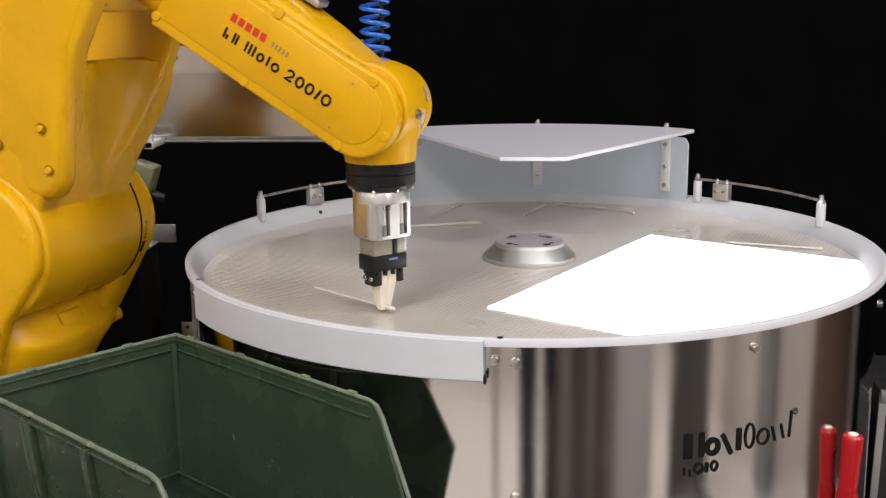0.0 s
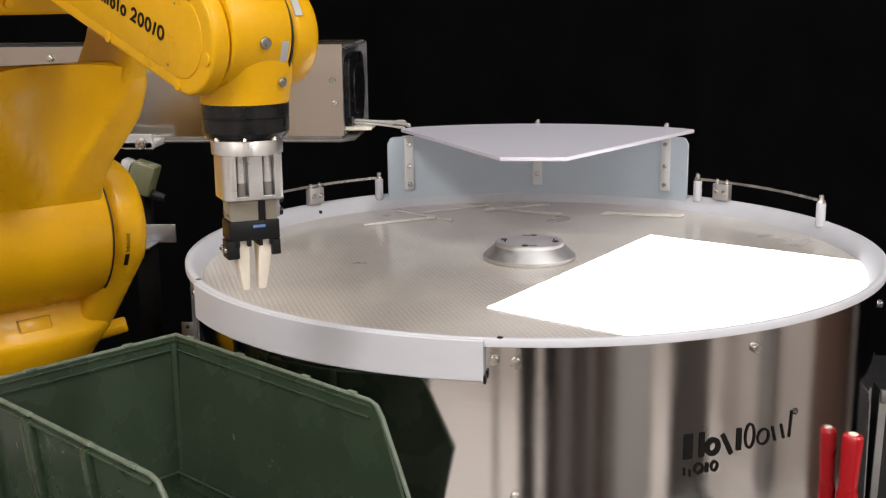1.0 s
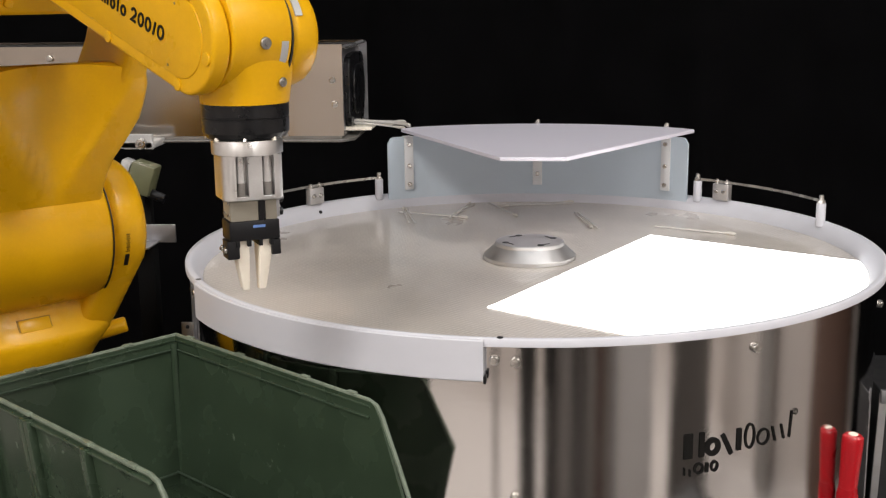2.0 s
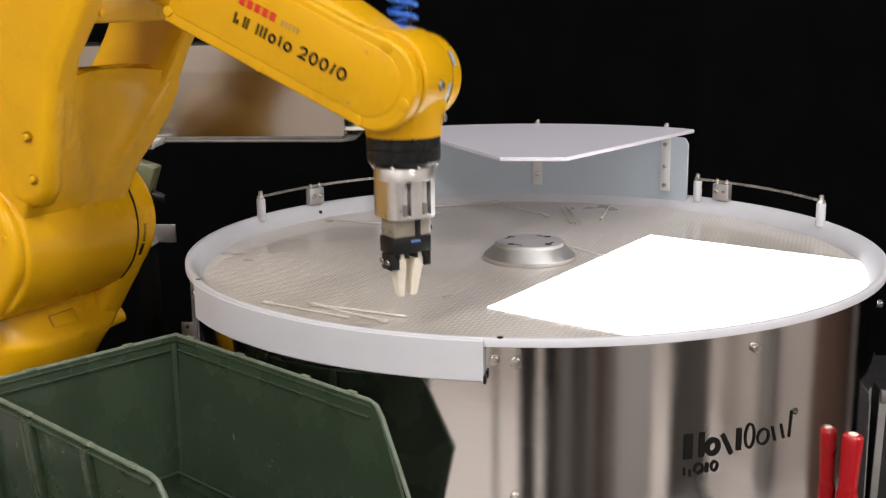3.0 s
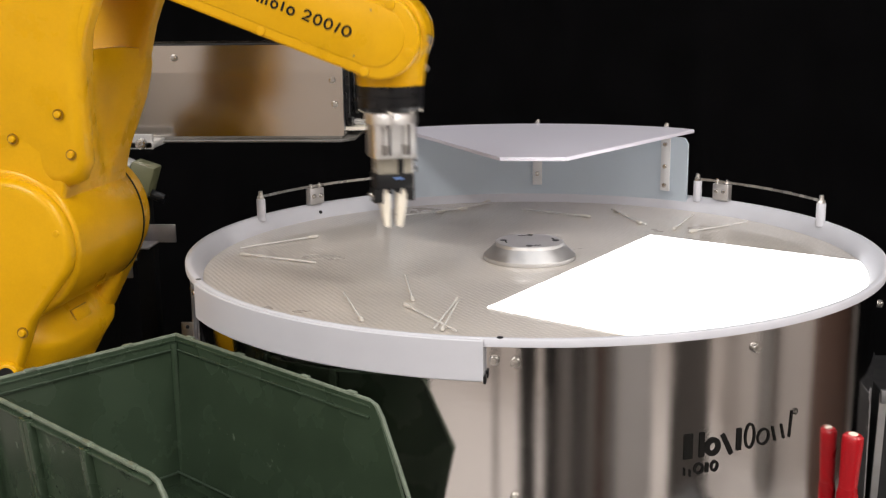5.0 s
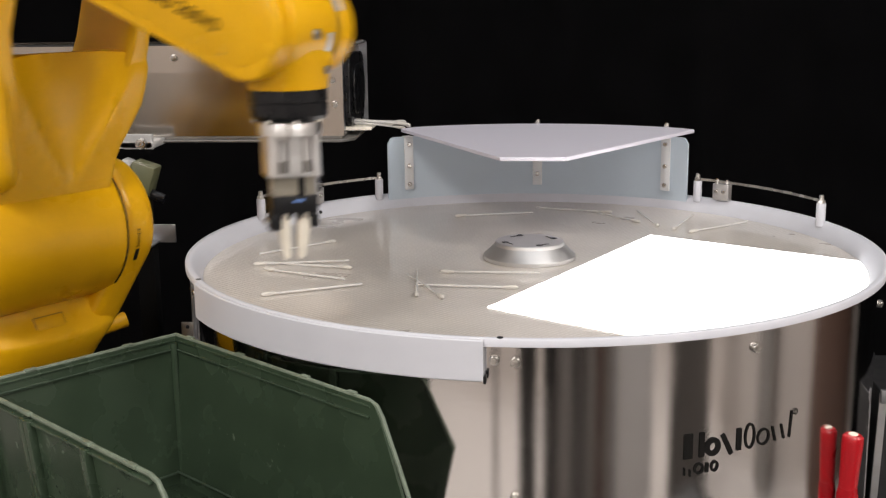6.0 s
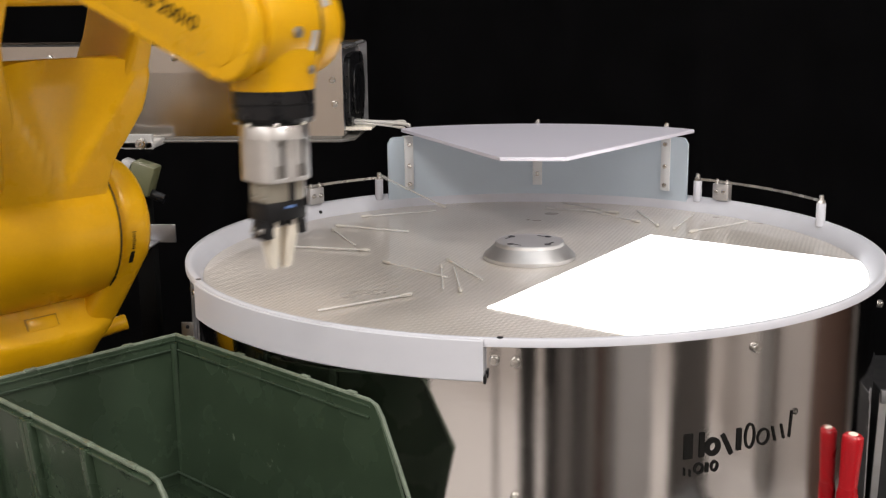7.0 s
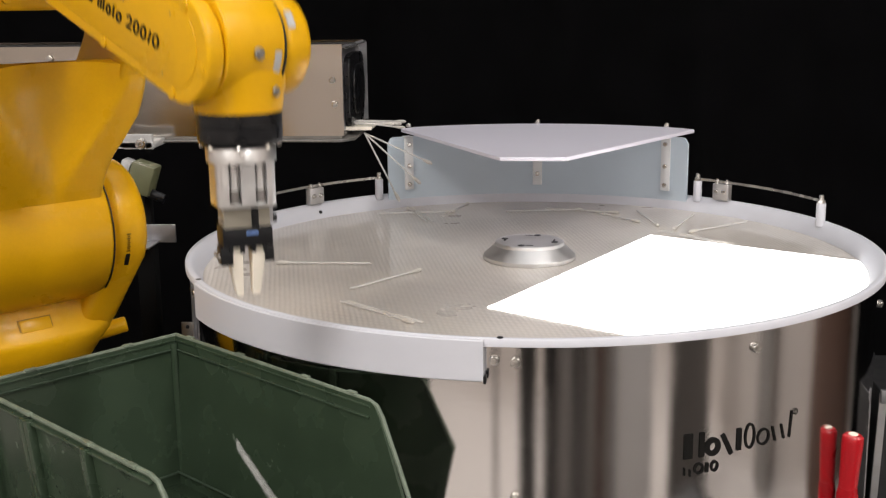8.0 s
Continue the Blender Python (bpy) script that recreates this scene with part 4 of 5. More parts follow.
    for u, w in ((0.129, -0.058), (0.226, -0.0622), (0.324, -0.0622), (0.355, -0.034), (0.326, -0.0005), (0.228, 0.003)):
        q = tilt @ Vector((u, -0.0436, w))
        bm = bmesh.new()
        rod(bm, (0, 0, -0.002), (0, 0, 0.0012), 0.0046, 0.0042, 20, 0.0005)
        part("screw", bm, YELLOW, fore, at=facing(q, (0, -1, 0)))
    for u, w in ((0.312, -0.011), (0.311, -0.053)):
        q = tilt @ Vector((u, -0.0446, w))
        bm = bmesh.new()
        rod(bm, q, q + Vector((0, -0.0004, 0)), 0.0009, None, 10)
        part("dowel", bm, INK_GREY, fore)
    # far cap of the wrist joint
    bm = bmesh.new()
    tmp = bmesh.new()
    rod(tmp, (0.325, 0.0165, -0.030), (0.325, 0.042, -0.030), 0.0370, 0.0345, 56, 0.007)
    join(bm, tmp, tilt)
    part("far_cap", bm, YELLOW, fore, smooth=50)
    bm = bmesh.new()
    tmp = bmesh.new()
    rod(tmp, (0.325, 0.0155, -0.030), (0.325, 0.0168, -0.030), 0.0374, None, 56)
    join(bm, tmp, tilt)
    part("joint_gap", bm, RUBBER, fore)
    for a0, a1 in ((38, 57),):
        bm = bmesh.new()
        lathe(bm, [(0.0362, -0.0028), (0.0372, -0.0028), (0.0372, 0.0028), (0.0362, 0.0028)], a0, a1, 12)
        part("scale_label", bm, LABEL, fore, at=tilt @ Matrix.Translation((0.325, 0.0235, -0.030)) @ Matrix.Rotation(radians(90), 4, "X"))
    # small valve and screws on top of the casting
    bm = bmesh.new()
    box(bm, (0, 0, 0), (0.03, 0.02, 0.006), 0.001)
    part("top_cover", bm, GREY_STEEL, fore, at=tilt @ pose(0.222, 0.01, 0.0155))

    # lettering on the side plate as plain bars
    def on_plate(u, w):
        q = tilt @ Vector((u + 0.0055, -0.0443, w + 0.0015))
        return q, Vector((0, -1, 0))
    z = -0.0413
    h, k = 0.0090, 0.0019
    strokes(fore, [(k, [(0.1872, z), (0.1872, z + h)]), (k, [(0.1902, z), (0.1902, z + 0.004)]), (k, [(0.1966, z), (0.1966, z + h)]), (k, [(0.1998, z), (0.1998, z + h)]),
                   (k, [(0.2098, z), (0.2098, z + h)]), (k, [(0.2138, z), (0.2138, z + h)]), (k, [(0.2178, z), (0.2178, z + h)]), (k, oval(0.2250, z + 0.0032, 0.0027, 0.0030)),
                   (k, [(0.2326, z), (0.2326, z + 0.0085)]), (k, oval(0.2405, z + 0.0032, 0.0030, 0.0031)),
                   (k, oval(0.2552, z + 0.0063, 0.0030, 0.0026, 170, -60)), (k, [(0.2566, z + 0.004), (0.2522, z + 0.0006), (0.2588, z + 0.0006)]), (k, oval(0.2655, z + 0.0045, 0.0032, 0.0042)), (k, oval(0.2755, z + 0.0045, 0.0032, 0.0042)),
                   (k, [(0.2830, z), (0.2850, z + h)]), (k, oval(0.2925, z + 0.0045, 0.0036, 0.0042))], on_plate, INK, "letter_mark")
    letter_bars(fore, [(0.1865 + 0.0076 * i, -0.0255, 0.0052, 0.0066, 0) for i in range(5)], on_plate, INK_RED, "letter_bar")
    letter_bars(fore, [(0.2285 + 0.0038 * i, -0.0253, 0.0014, 0.0044, 0.0006) for i in range(5)], on_plate, INK_GREY, "letter_bar")

    # wrist: origin on the wrist axis, z up
    bm = bmesh.new()
    rod(bm, (0, -0.0295, 0), (0, 0.0155, 0), 0.0372, None, 56, 0.002)
    wrist = part("wrist", bm, YELLOW, rob, smooth=50)
    bm = bmesh.new()
    tmp = bmesh.new()
    loft(tmp, [[(x, y, z) for x, y in superring(0, 0, a, b, p_, 40)] for z, a, b, p_ in
               ((0.0, 0.033, 0.029, 3), (-0.022, 0.0328, 0.0305, 2.8), (-0.034, 0.0308, 0.0308, 2.2), (-0.0463, 0.0299, 0.0299, 2.0))])
    join(bm, tmp)
    part("neck", bm, YELLOW, wrist, smooth=60)
    bm = bmesh.new()
    lathe(bm, [(0.0295, -0.0463), (0.0295, -0.055), (0.0288, -0.0554), (0.0288, -0.0562), (0.0295, -0.0566), (0.0293, -0.0655), (0.0270, -0.0692), (0.02, -0.070)], seg=56, closed=False)
    ring = part("flange_ring", bm, BLACK, wrist, "glossy black wrist flange ring", smooth=30)
    for a in range(0, 360, 45):
        bm = bmesh.new()
        rod(bm, polar(0.0262, a + 10, -0.068), polar(0.0270, a + 10, -0.0705), 0.0016, None, 10)
        part("flange_screw", bm, STEEL_BOLT if a % 90 else FINGER, ring)
    hex_bolt(wrist, facing((0.0368, -0.006, -0.006), (1, 0, 0)), 0.0042, 0.002, RAIL)
    hex_bolt(wrist, facing((0.0308, 0.010, -0.032), (1, 0.2, -0.1)), 0.0034, 0.0018, RAIL)
    bm = bmesh.new()
    lathe(bm, [(0.0366, -0.0022), (0.0374, -0.0022), (0.0374, 0.0032), (0.0366, 0.0032)], -48, -8, 12)
    part("scale_label", bm, LABEL, wrist, at=Matrix.Translation((0, 0.0102, 0)) @ Matrix.Rotation(radians(90), 4, "X"))

    # gripper: origin on the wrist axis, its face with the mark towards -y
    grip = part("gripper", bmesh.new(), ALU, rob)
    bm = bmesh.new()
    lathe(bm, [(0.016, -0.0677), (0.0240, -0.0677), (0.0243, -0.0684), (0.0243, -0.0776), (0.0238, -0.078), (0.016, -0.078)], seg=56)
    part("collar", bm, ALU, grip, "turned aluminium collar", smooth=30)
    # squared body with two upright slots front and back
    bm = bmesh.new()
    outline = superring(0, 0, 0.0212, 0.0192, 4.5, 96)
    quarter = [p for p in outline if p[0] > 0.0131 and p[1] >= 0] + [(0.0131, 0.0191), (0.0131, 0.0118), (0.0049, 0.0118), (0.0049, 0.0192)]
    half = quarter + [(-x, y) for x, y in quarter[::-1]]
    pts = half + [(-x, -y) for x, y in half if not (abs(y) < 1e-6)]
    ngon_prism(bm, pts, "z", -0.1075, -0.078)
    part("cylinder_body", bm, ALU, grip, "machined aluminium cylinder body", smooth=25)
    bm = bmesh.new()
    join(bm, rounded([(x, y) for x, y in superring(0, 0, 0.0208, 0.0188, 4.5, 48)], "z", -0.1085, -0.1055, 0.0005, 1))
    part("end_plate", bm, ALU, grip, smooth=25)
    for x in (-0.0090, 0.0090):
        for y in (-0.0145, 0.0145):
            bm = bmesh.new()
            rod(bm, (x, y, -0.078), (x, y, -0.098), 0.0027, None, 14)
            pin = part("guide_pin", bm, ALU, grip)
            bm = bmesh.new()
            rod(bm, (x, y, -0.0965), (x, y, -0.1060), 0.0033, None, 14)
            part("screw_head", bm, RAIL, pin)
    bm = bmesh.new()
    box(bm, (0, 0, -0.1155), (0.0325, 0.021, 0.0165), 0.0008)
    blk = part("valve_block", bm, GREY_BLOCK, grip, "grey-beige anodised block", smooth=30)
    for z in (-0.111, -0.1195):
        for y in (-0.006, 0.006):
            hex_bolt(blk, facing((-0.0162, y, z), (-1, 0, 0)), 0.0012, 0.0006)
    bm = bmesh.new()
    box(bm, (0.0165, -0.004, -0.1145), (0.004, 0.012, 0.016), 0.0008)
    rod(bm, (0.017, -0.004, -0.11), (0.0225, -0.004, -0.109), 0.0022, None, 10)
    rod(bm, (0.017, 0.003, -0.1185), (0.022, 0.003, -0.1185), 0.0022, None, 10)
    part("air_fitting", bm, GREY_STEEL, grip)
    bm = bmesh.new()
    box(bm, (0.0055, -0.0103, -0.1155), (0.005, 0.002, 0.0166), 0.0004)
    part("sensor_strip", bm, BLACK, grip, smooth=30)
    for z in (-0.1105, -0.1195):
        bm = bmesh.new()
        rod(bm, (0.016, -0.002, z), (0.0225, -0.002, z - 0.0005), 0.0026, 0.003, 14, 0.0006)
        part("hose_fitting", bm, BLACK, grip)
    bm = bmesh.new()
    box(bm, (0, 0, -0.1305), (0.035, 0.0225, 0.0135), 0.0008)
    jb = part("jaw_body", bm, BLACKM, grip, "black anodised jaw body", smooth=30)
    bm = bmesh.new()
    box(bm, (0.003, -0.0114, -0.1275), (0.0085, 0.0004, 0.0018), 0)
    part("mark", bm, BADGE, jb, smooth=0)
    for x in (-0.012, -0.004, 0.004, 0.012):
        bm = bmesh.new()
        box(bm, (x, 0, -0.1385), (0.0028, 0.0215, 0.006), 0.0005)
        part("jaw_tooth", bm, BLACKM, jb, smooth=30)
    # jaws and fingers, each its own moving part
    fingers = []
    for s in (-1, 1):
        bm = bmesh.new()
        loft(bm, [[(x, y, z) for x, y in superring(s * cx, 0, a, b, 9, 28)] for z, cx, a, b in
                  ((-0.137, 0.0050, 0.00495, 0.0075), (-0.149, 0.0049, 0.00485, 0.0073), (-0.1505, 0.0045, 0.00445, 0.0066), (-0.1722, 0.0027, 0.00265, 0.0036), (-0.1738, 0.0023, 0.00225, 0.0030))])
        fg = part("finger", bm, FINGER, rob, "tapered beige plastic gripper finger", smooth=40)
        bm = bmesh.new()
        wide = 0.0055 if s < 0 else 0.0035
        box(bm, (s * 0.0118, -0.002, -0.1435), (wide + 0.003, 0.015, 0.013 if s < 0 else 0.011), 0.0008)
        part("jaw", bm, BLACKM, fg, "black jaw block", smooth=30)
        for y in (-0.006, 0.003) if s < 0 else ():
            hex_bolt(fg, facing((s * 0.016, y, -0.1435), (s, 0, 0)), 0.0024, 0.0018)
        fingers.append(fg)
    # coiled blue air hose and thin black hose, hung from the gripper's back
    hose = part("air_hose", bmesh.new(), BLUE, rob, "coiled blue air hose")
    bm = bmesh.new()
    pts = []
    turns, top, bot = 28, 0.21, -0.076
    for i in range(turns * 16 + 1):
        k = i / (turns * 16)
        a = 2 * math.pi * i / 16
        z = top + (bot - top) * k
        r = 0.0115
        pts.append((0.0 + r * math.cos(a), r * math.sin(a), z))
    tube(bm, pts, 0.0020, 6)
    part("coil", bm, BLUE, hose, smooth=60)
    bm = bmesh.new()
    tube(bm, [(0.0115, 0, -0.076), (0.0138, 0.003, -0.083), (0.0132, 0.002, -0.088), (0.004, 0.0, -0.0905), (-0.008, -0.001, -0.0915), (-0.0145, -0.001, -0.093), (-0.0155, -0.001, -0.096), (-0.010, -0.002, -0.102), (0.002, -0.003, -0.112),
              (0.014, -0.004, -0.122), (0.022, -0.005, -0.1275), (0.029, -0.005, -0.127), (0.036, -0.004, -0.122)], 0.0021, 8)
    part("hose_end", bm, BLUE, hose, smooth=60)
    bm = bmesh.new()
    tube(bm, [(0.0, 0.004, 0.19), (0.002, 0.006, 0.06), (-0.002, 0.004, -0.04), (-0.012, -0.004, -0.088), (-0.006, -0.007, -0.106), (0.008, -0.007, -0.124), (0.020, -0.006, -0.134), (0.028, -0.004, -0.134), (0.036, -0.003, -0.126)], 0.0018, 8)
    part("black_hose", bm, RUBBER, hose, smooth=60)
    return rob, turret, arm, fore, wrist, grip, fingers, hose


_, TURRET, ARM, FOREARM, WRIST, GRIPPER, FINGERS, HOSE = build_robot()


# ---- cotton swabs ----


def build_swab():
    s = thing("cotton_swab", "white plastic stick with a cotton bud, loose on the feeder", "cotton swab", group="loose cotton swabs")
    bm = bmesh.new()
    rod(bm, (-0.049, 0, 0), (0.040, 0, 0), 0.0011, None, 10, 0.0003)
    part("stick", bm, SWAB, s, smooth=60)
    bm = bmesh.new()
    loft(bm, [[(x, r * math.cos(k * math.pi / 5), r * math.sin(k * math.pi / 5)) for k in range(10)] for x, r in
              ((0.0345, 0.001), (0.037, 0.0017), (0.041, 0.0022), (0.0455, 0.0023), (0.0478, 0.0016), (0.049, 0.0006))])
    part("bud", bm, COTTON, s, "fluffy cotton bud", smooth=60)
    return s


SWAB_Z = DZ + 0.0021
FIRST = build_swab()
LOOSE = [FIRST] + [copy_thing(FIRST, pose(0.02 * k, 0.2, SWAB_Z)) for k in range(8)]
PICKED = [tagged(copy_thing(FIRST, pose(0, 0.2, SWAB_Z)), "white plastic stick with a cotton bud, picked by the gripper", group="picked cotton swabs") for k in range(6)]
FALLING = [tagged(copy_thing(FIRST, pose(0, 0.2, SWAB_Z)), "white cotton swab dropping from the hopper chute", group="dropping cotton swabs") for k in range(9)]
# a small heap at the chute's mouth
for x, y, z, ry, rz in ((-0.222, 0.29, 0.3915, 1, 4), (-0.218, 0.31, 0.3918, 3, -8), (-0.213, 0.30, 0.3935, 5, 8), (-0.210, 0.325, 0.3915, 2, 2), (-0.206, 0.285, 0.392, 8, 12)):
    tagged(copy_thing(FIRST, pose(x, y, z, 0, ry, rz)), "white cotton swab heaped at the mouth of the chute", group="heaped cotton swabs")


# ---- what moves ----


def motions():
    # seconds, turret, shoulder and elbow in degrees, turn of the gripper against the view, opening of the fingers in millimetres
    steps = [
        (0.0, -16.3, 15.7, -41.5, 42, 0.0), (0.1, -19.3, 14.1, -39.8, 42, 0.0),
        (0.2, -15.8, 6.6, -33.4, 40, 0.0), (0.3, -18.2, 3.6, -30.7, 33, 0.0),
        (0.4, -42.0, 19.3, -31.0, 28, 0.0), (0.5, -44.3, 20.9, -33.9, 27, 0.0),
        (0.6, -44.6, 21.0, -31.2, 28, 3.2), (0.7, -43.6, 16.0, -27.9, 28, 3.2),
        (0.8, -43.6, 16.0, -27.9, 28, 3.2), (1.7, -43.6, 16.0, -27.9, 28, 3.2),
        (2.8, -43.6, 16.0, -27.9, 28, 3.2), (2.9, -37.3, 21.4, -25.4, 32, 3.2),
        (3.0, -22.5, 19.7, -34.2, 36, 3.2), (3.1, -18.6, 17.3, -39.4, 39, 3.2),
        (3.2, -20.3, 16.0, -39.9, 40, 0.0), (3.3, -18.6, 9.1, -34.3, 40, 0.0),
        (3.4, -17.5, 5.3, -30.9, 35, 0.0), (3.5, -36.6, 12.9, -31.2, 29, 0.0),
        (3.6, -43.0, 18.5, -35.0, 27, 0.0), (3.7, -43.4, 19.1, -34.6, 27, 3.2),
        (3.8, -42.3, 13.0, -28.2, 38, 3.2), (3.9, -17.6, -0.7, -30.0, 95, 3.2),
        (4.0, -18.6, 10.9, -34.8, 172, 3.2), (4.1, -18.0, 12.9, -41.3, 175, 3.2),
        (4.2, -11.7, 9.1, -43.5, 175, 0.0), (4.3, -12.4, 4.4, -38.1, 178, 0.0),
        (4.4, -10.7, -0.5, -31.6, 172, 0.0), (4.5, -20.1, -0.7, -30.0, 105, 0.0),
        (4.6, -41.8, 16.8, -30.7, 32, 0.0), (4.7, -41.3, 15.3, -37.4, 27, 0.0),
        (4.8, -43.0, 17.5, -32.6, 28, 3.2), (4.9, -38.0, 12.0, -28.0, 40, 3.2),
        (5.0, -5.0, 8.0, -31.6, 20, 3.2), (5.1, -8.0, 16.8, -37.0, 0, 3.2),
        (5.2, -9.0, 17.2, -41.0, -3, 3.2), (5.3, -9.5, 16.8, -40.5, -3, 0.0),
        (5.4, -9.0, 9.6, -33.0, -3, 0.0), (5.5, -15.0, 5.6, -29.6, 0, 0.0),
        (5.6, -38.0, 14.0, -33.0, 18, 0.0), (5.7, -42.5, 18.0, -35.3, 27, 0.0),
        (5.8, -44.3, 20.4, -33.7, 27, 3.2), (5.9, -44.1, 19.8, -33.4, 27, 3.2),
        (6.0, -33.3, 8.5, -29.2, 22, 3.2), (6.1, -4.3, 9.4, -34.3, 5, 3.2),
        (6.2, -13.3, 19.7, -37.0, -5, 3.2), (6.3, -7.1, 17.3, -41.3, -8, 0.0),
        (6.4, -14.6, 16.9, -37.9, -8, 0.0), (6.5, -9.7, 10.0, -32.5, -8, 0.0),
        (6.6, -16.9, 7.7, -28.9, -5, 0.0), (6.7, -38.3, 13.8, -34.3, 15, 0.0),
        (6.8, -42.3, 16.9, -35.7, 27, 3.2), (6.9, -43.6, 17.9, -33.2, 28, 3.2),
        (7.0, -38.6, 12.5, -27.8, 48, 3.2), (7.1, 1.7, 7.3, -31.0, 105, 3.2),
        (7.2, 2.2, 17.6, -35.5, 170, 3.2), (7.3, 3.6, 19.5, -39.1, 172, 3.2),
        (7.4, 6.1, 19.4, -40.2, 172, 0.0), (7.5, 2.8, 15.4, -32.7, 170, 0.0),
        (7.6, 3.1, 12.4, -29.4, 150, 0.0), (7.7, -17.2, 5.8, -29.9, 92, 0.0),
        (7.8, -42.5, 18.6, -33.7, 28, 0.0), (7.9, -41.1, 14.9, -37.4, 27, 3.2),
        (8.0, -43.2, 14.4, -29.7, 26, 3.2),
    ]
    t_, a_, f_, w_, g_, h_ = [], [], [], [], [], []
    fl, fr = [], []
    for t, j1, j2, j3, yaw, gap in steps:
        turn = pose(0, 0, J2Z, 0, 0, j1)
        shoulder = turn @ pose(A1, 0, 0) @ Matrix.Rotation(radians(j2), 4, "Y")
        elbow_at = shoulder @ Vector((0, 0, A2))
        elbow = Matrix.Translation(elbow_at) @ pose(0, 0, 0, 0, 0, j1) @ Matrix.Rotation(radians(-j3), 4, "Y")
        wrist_at = elbow @ Vector((D4, 0, A3))
        wrist = Matrix.Translation(wrist_at) @ pose(0, 0, 0, 0, 0, j1)
        grip = Matrix.Translation(wrist_at) @ pose(0, 0, -0.0027, 0, 0, yaw)
        t_.append((t, turn)), a_.append((t, shoulder)), f_.append((t, elbow)), w_.append((t, wrist)), g_.append((t, grip))
        fl.append((t, grip @ Matrix.Translation((-gap / 1000, 0, 0))))
        fr.append((t, grip @ Matrix.Translation((gap / 1000, 0, 0))))
        # the hose hangs behind the wrist and its end points at the gripper
        sway = ((-10, 0.021), (15, 0.012), (28, 0.002), (42, -0.008), (100, -0.03), (180, -0.046))
        dx, dy = next(v0 + (v1 - v0) * (yaw - y0) / (y1 - y0) for (y0, v0), (y1, v1) in zip(sway, sway[1:]) if yaw <= y1), 0.046
        h_.append((t, Matrix.Translation(wrist_at + Vector((dx, dy, 0))) @ pose(0, 0, 0, 0, 0, math.degrees(math.atan2(-dy, -dx)))))
    for ob, rows in ((TURRET, t_), (ARM, a_), (FOREARM, f_), (WRIST, w_), (GRIPPER, g_), (FINGERS[0], fl), (FINGERS[1], fr), (HOSE, h_)):
        walk(ob, rows)
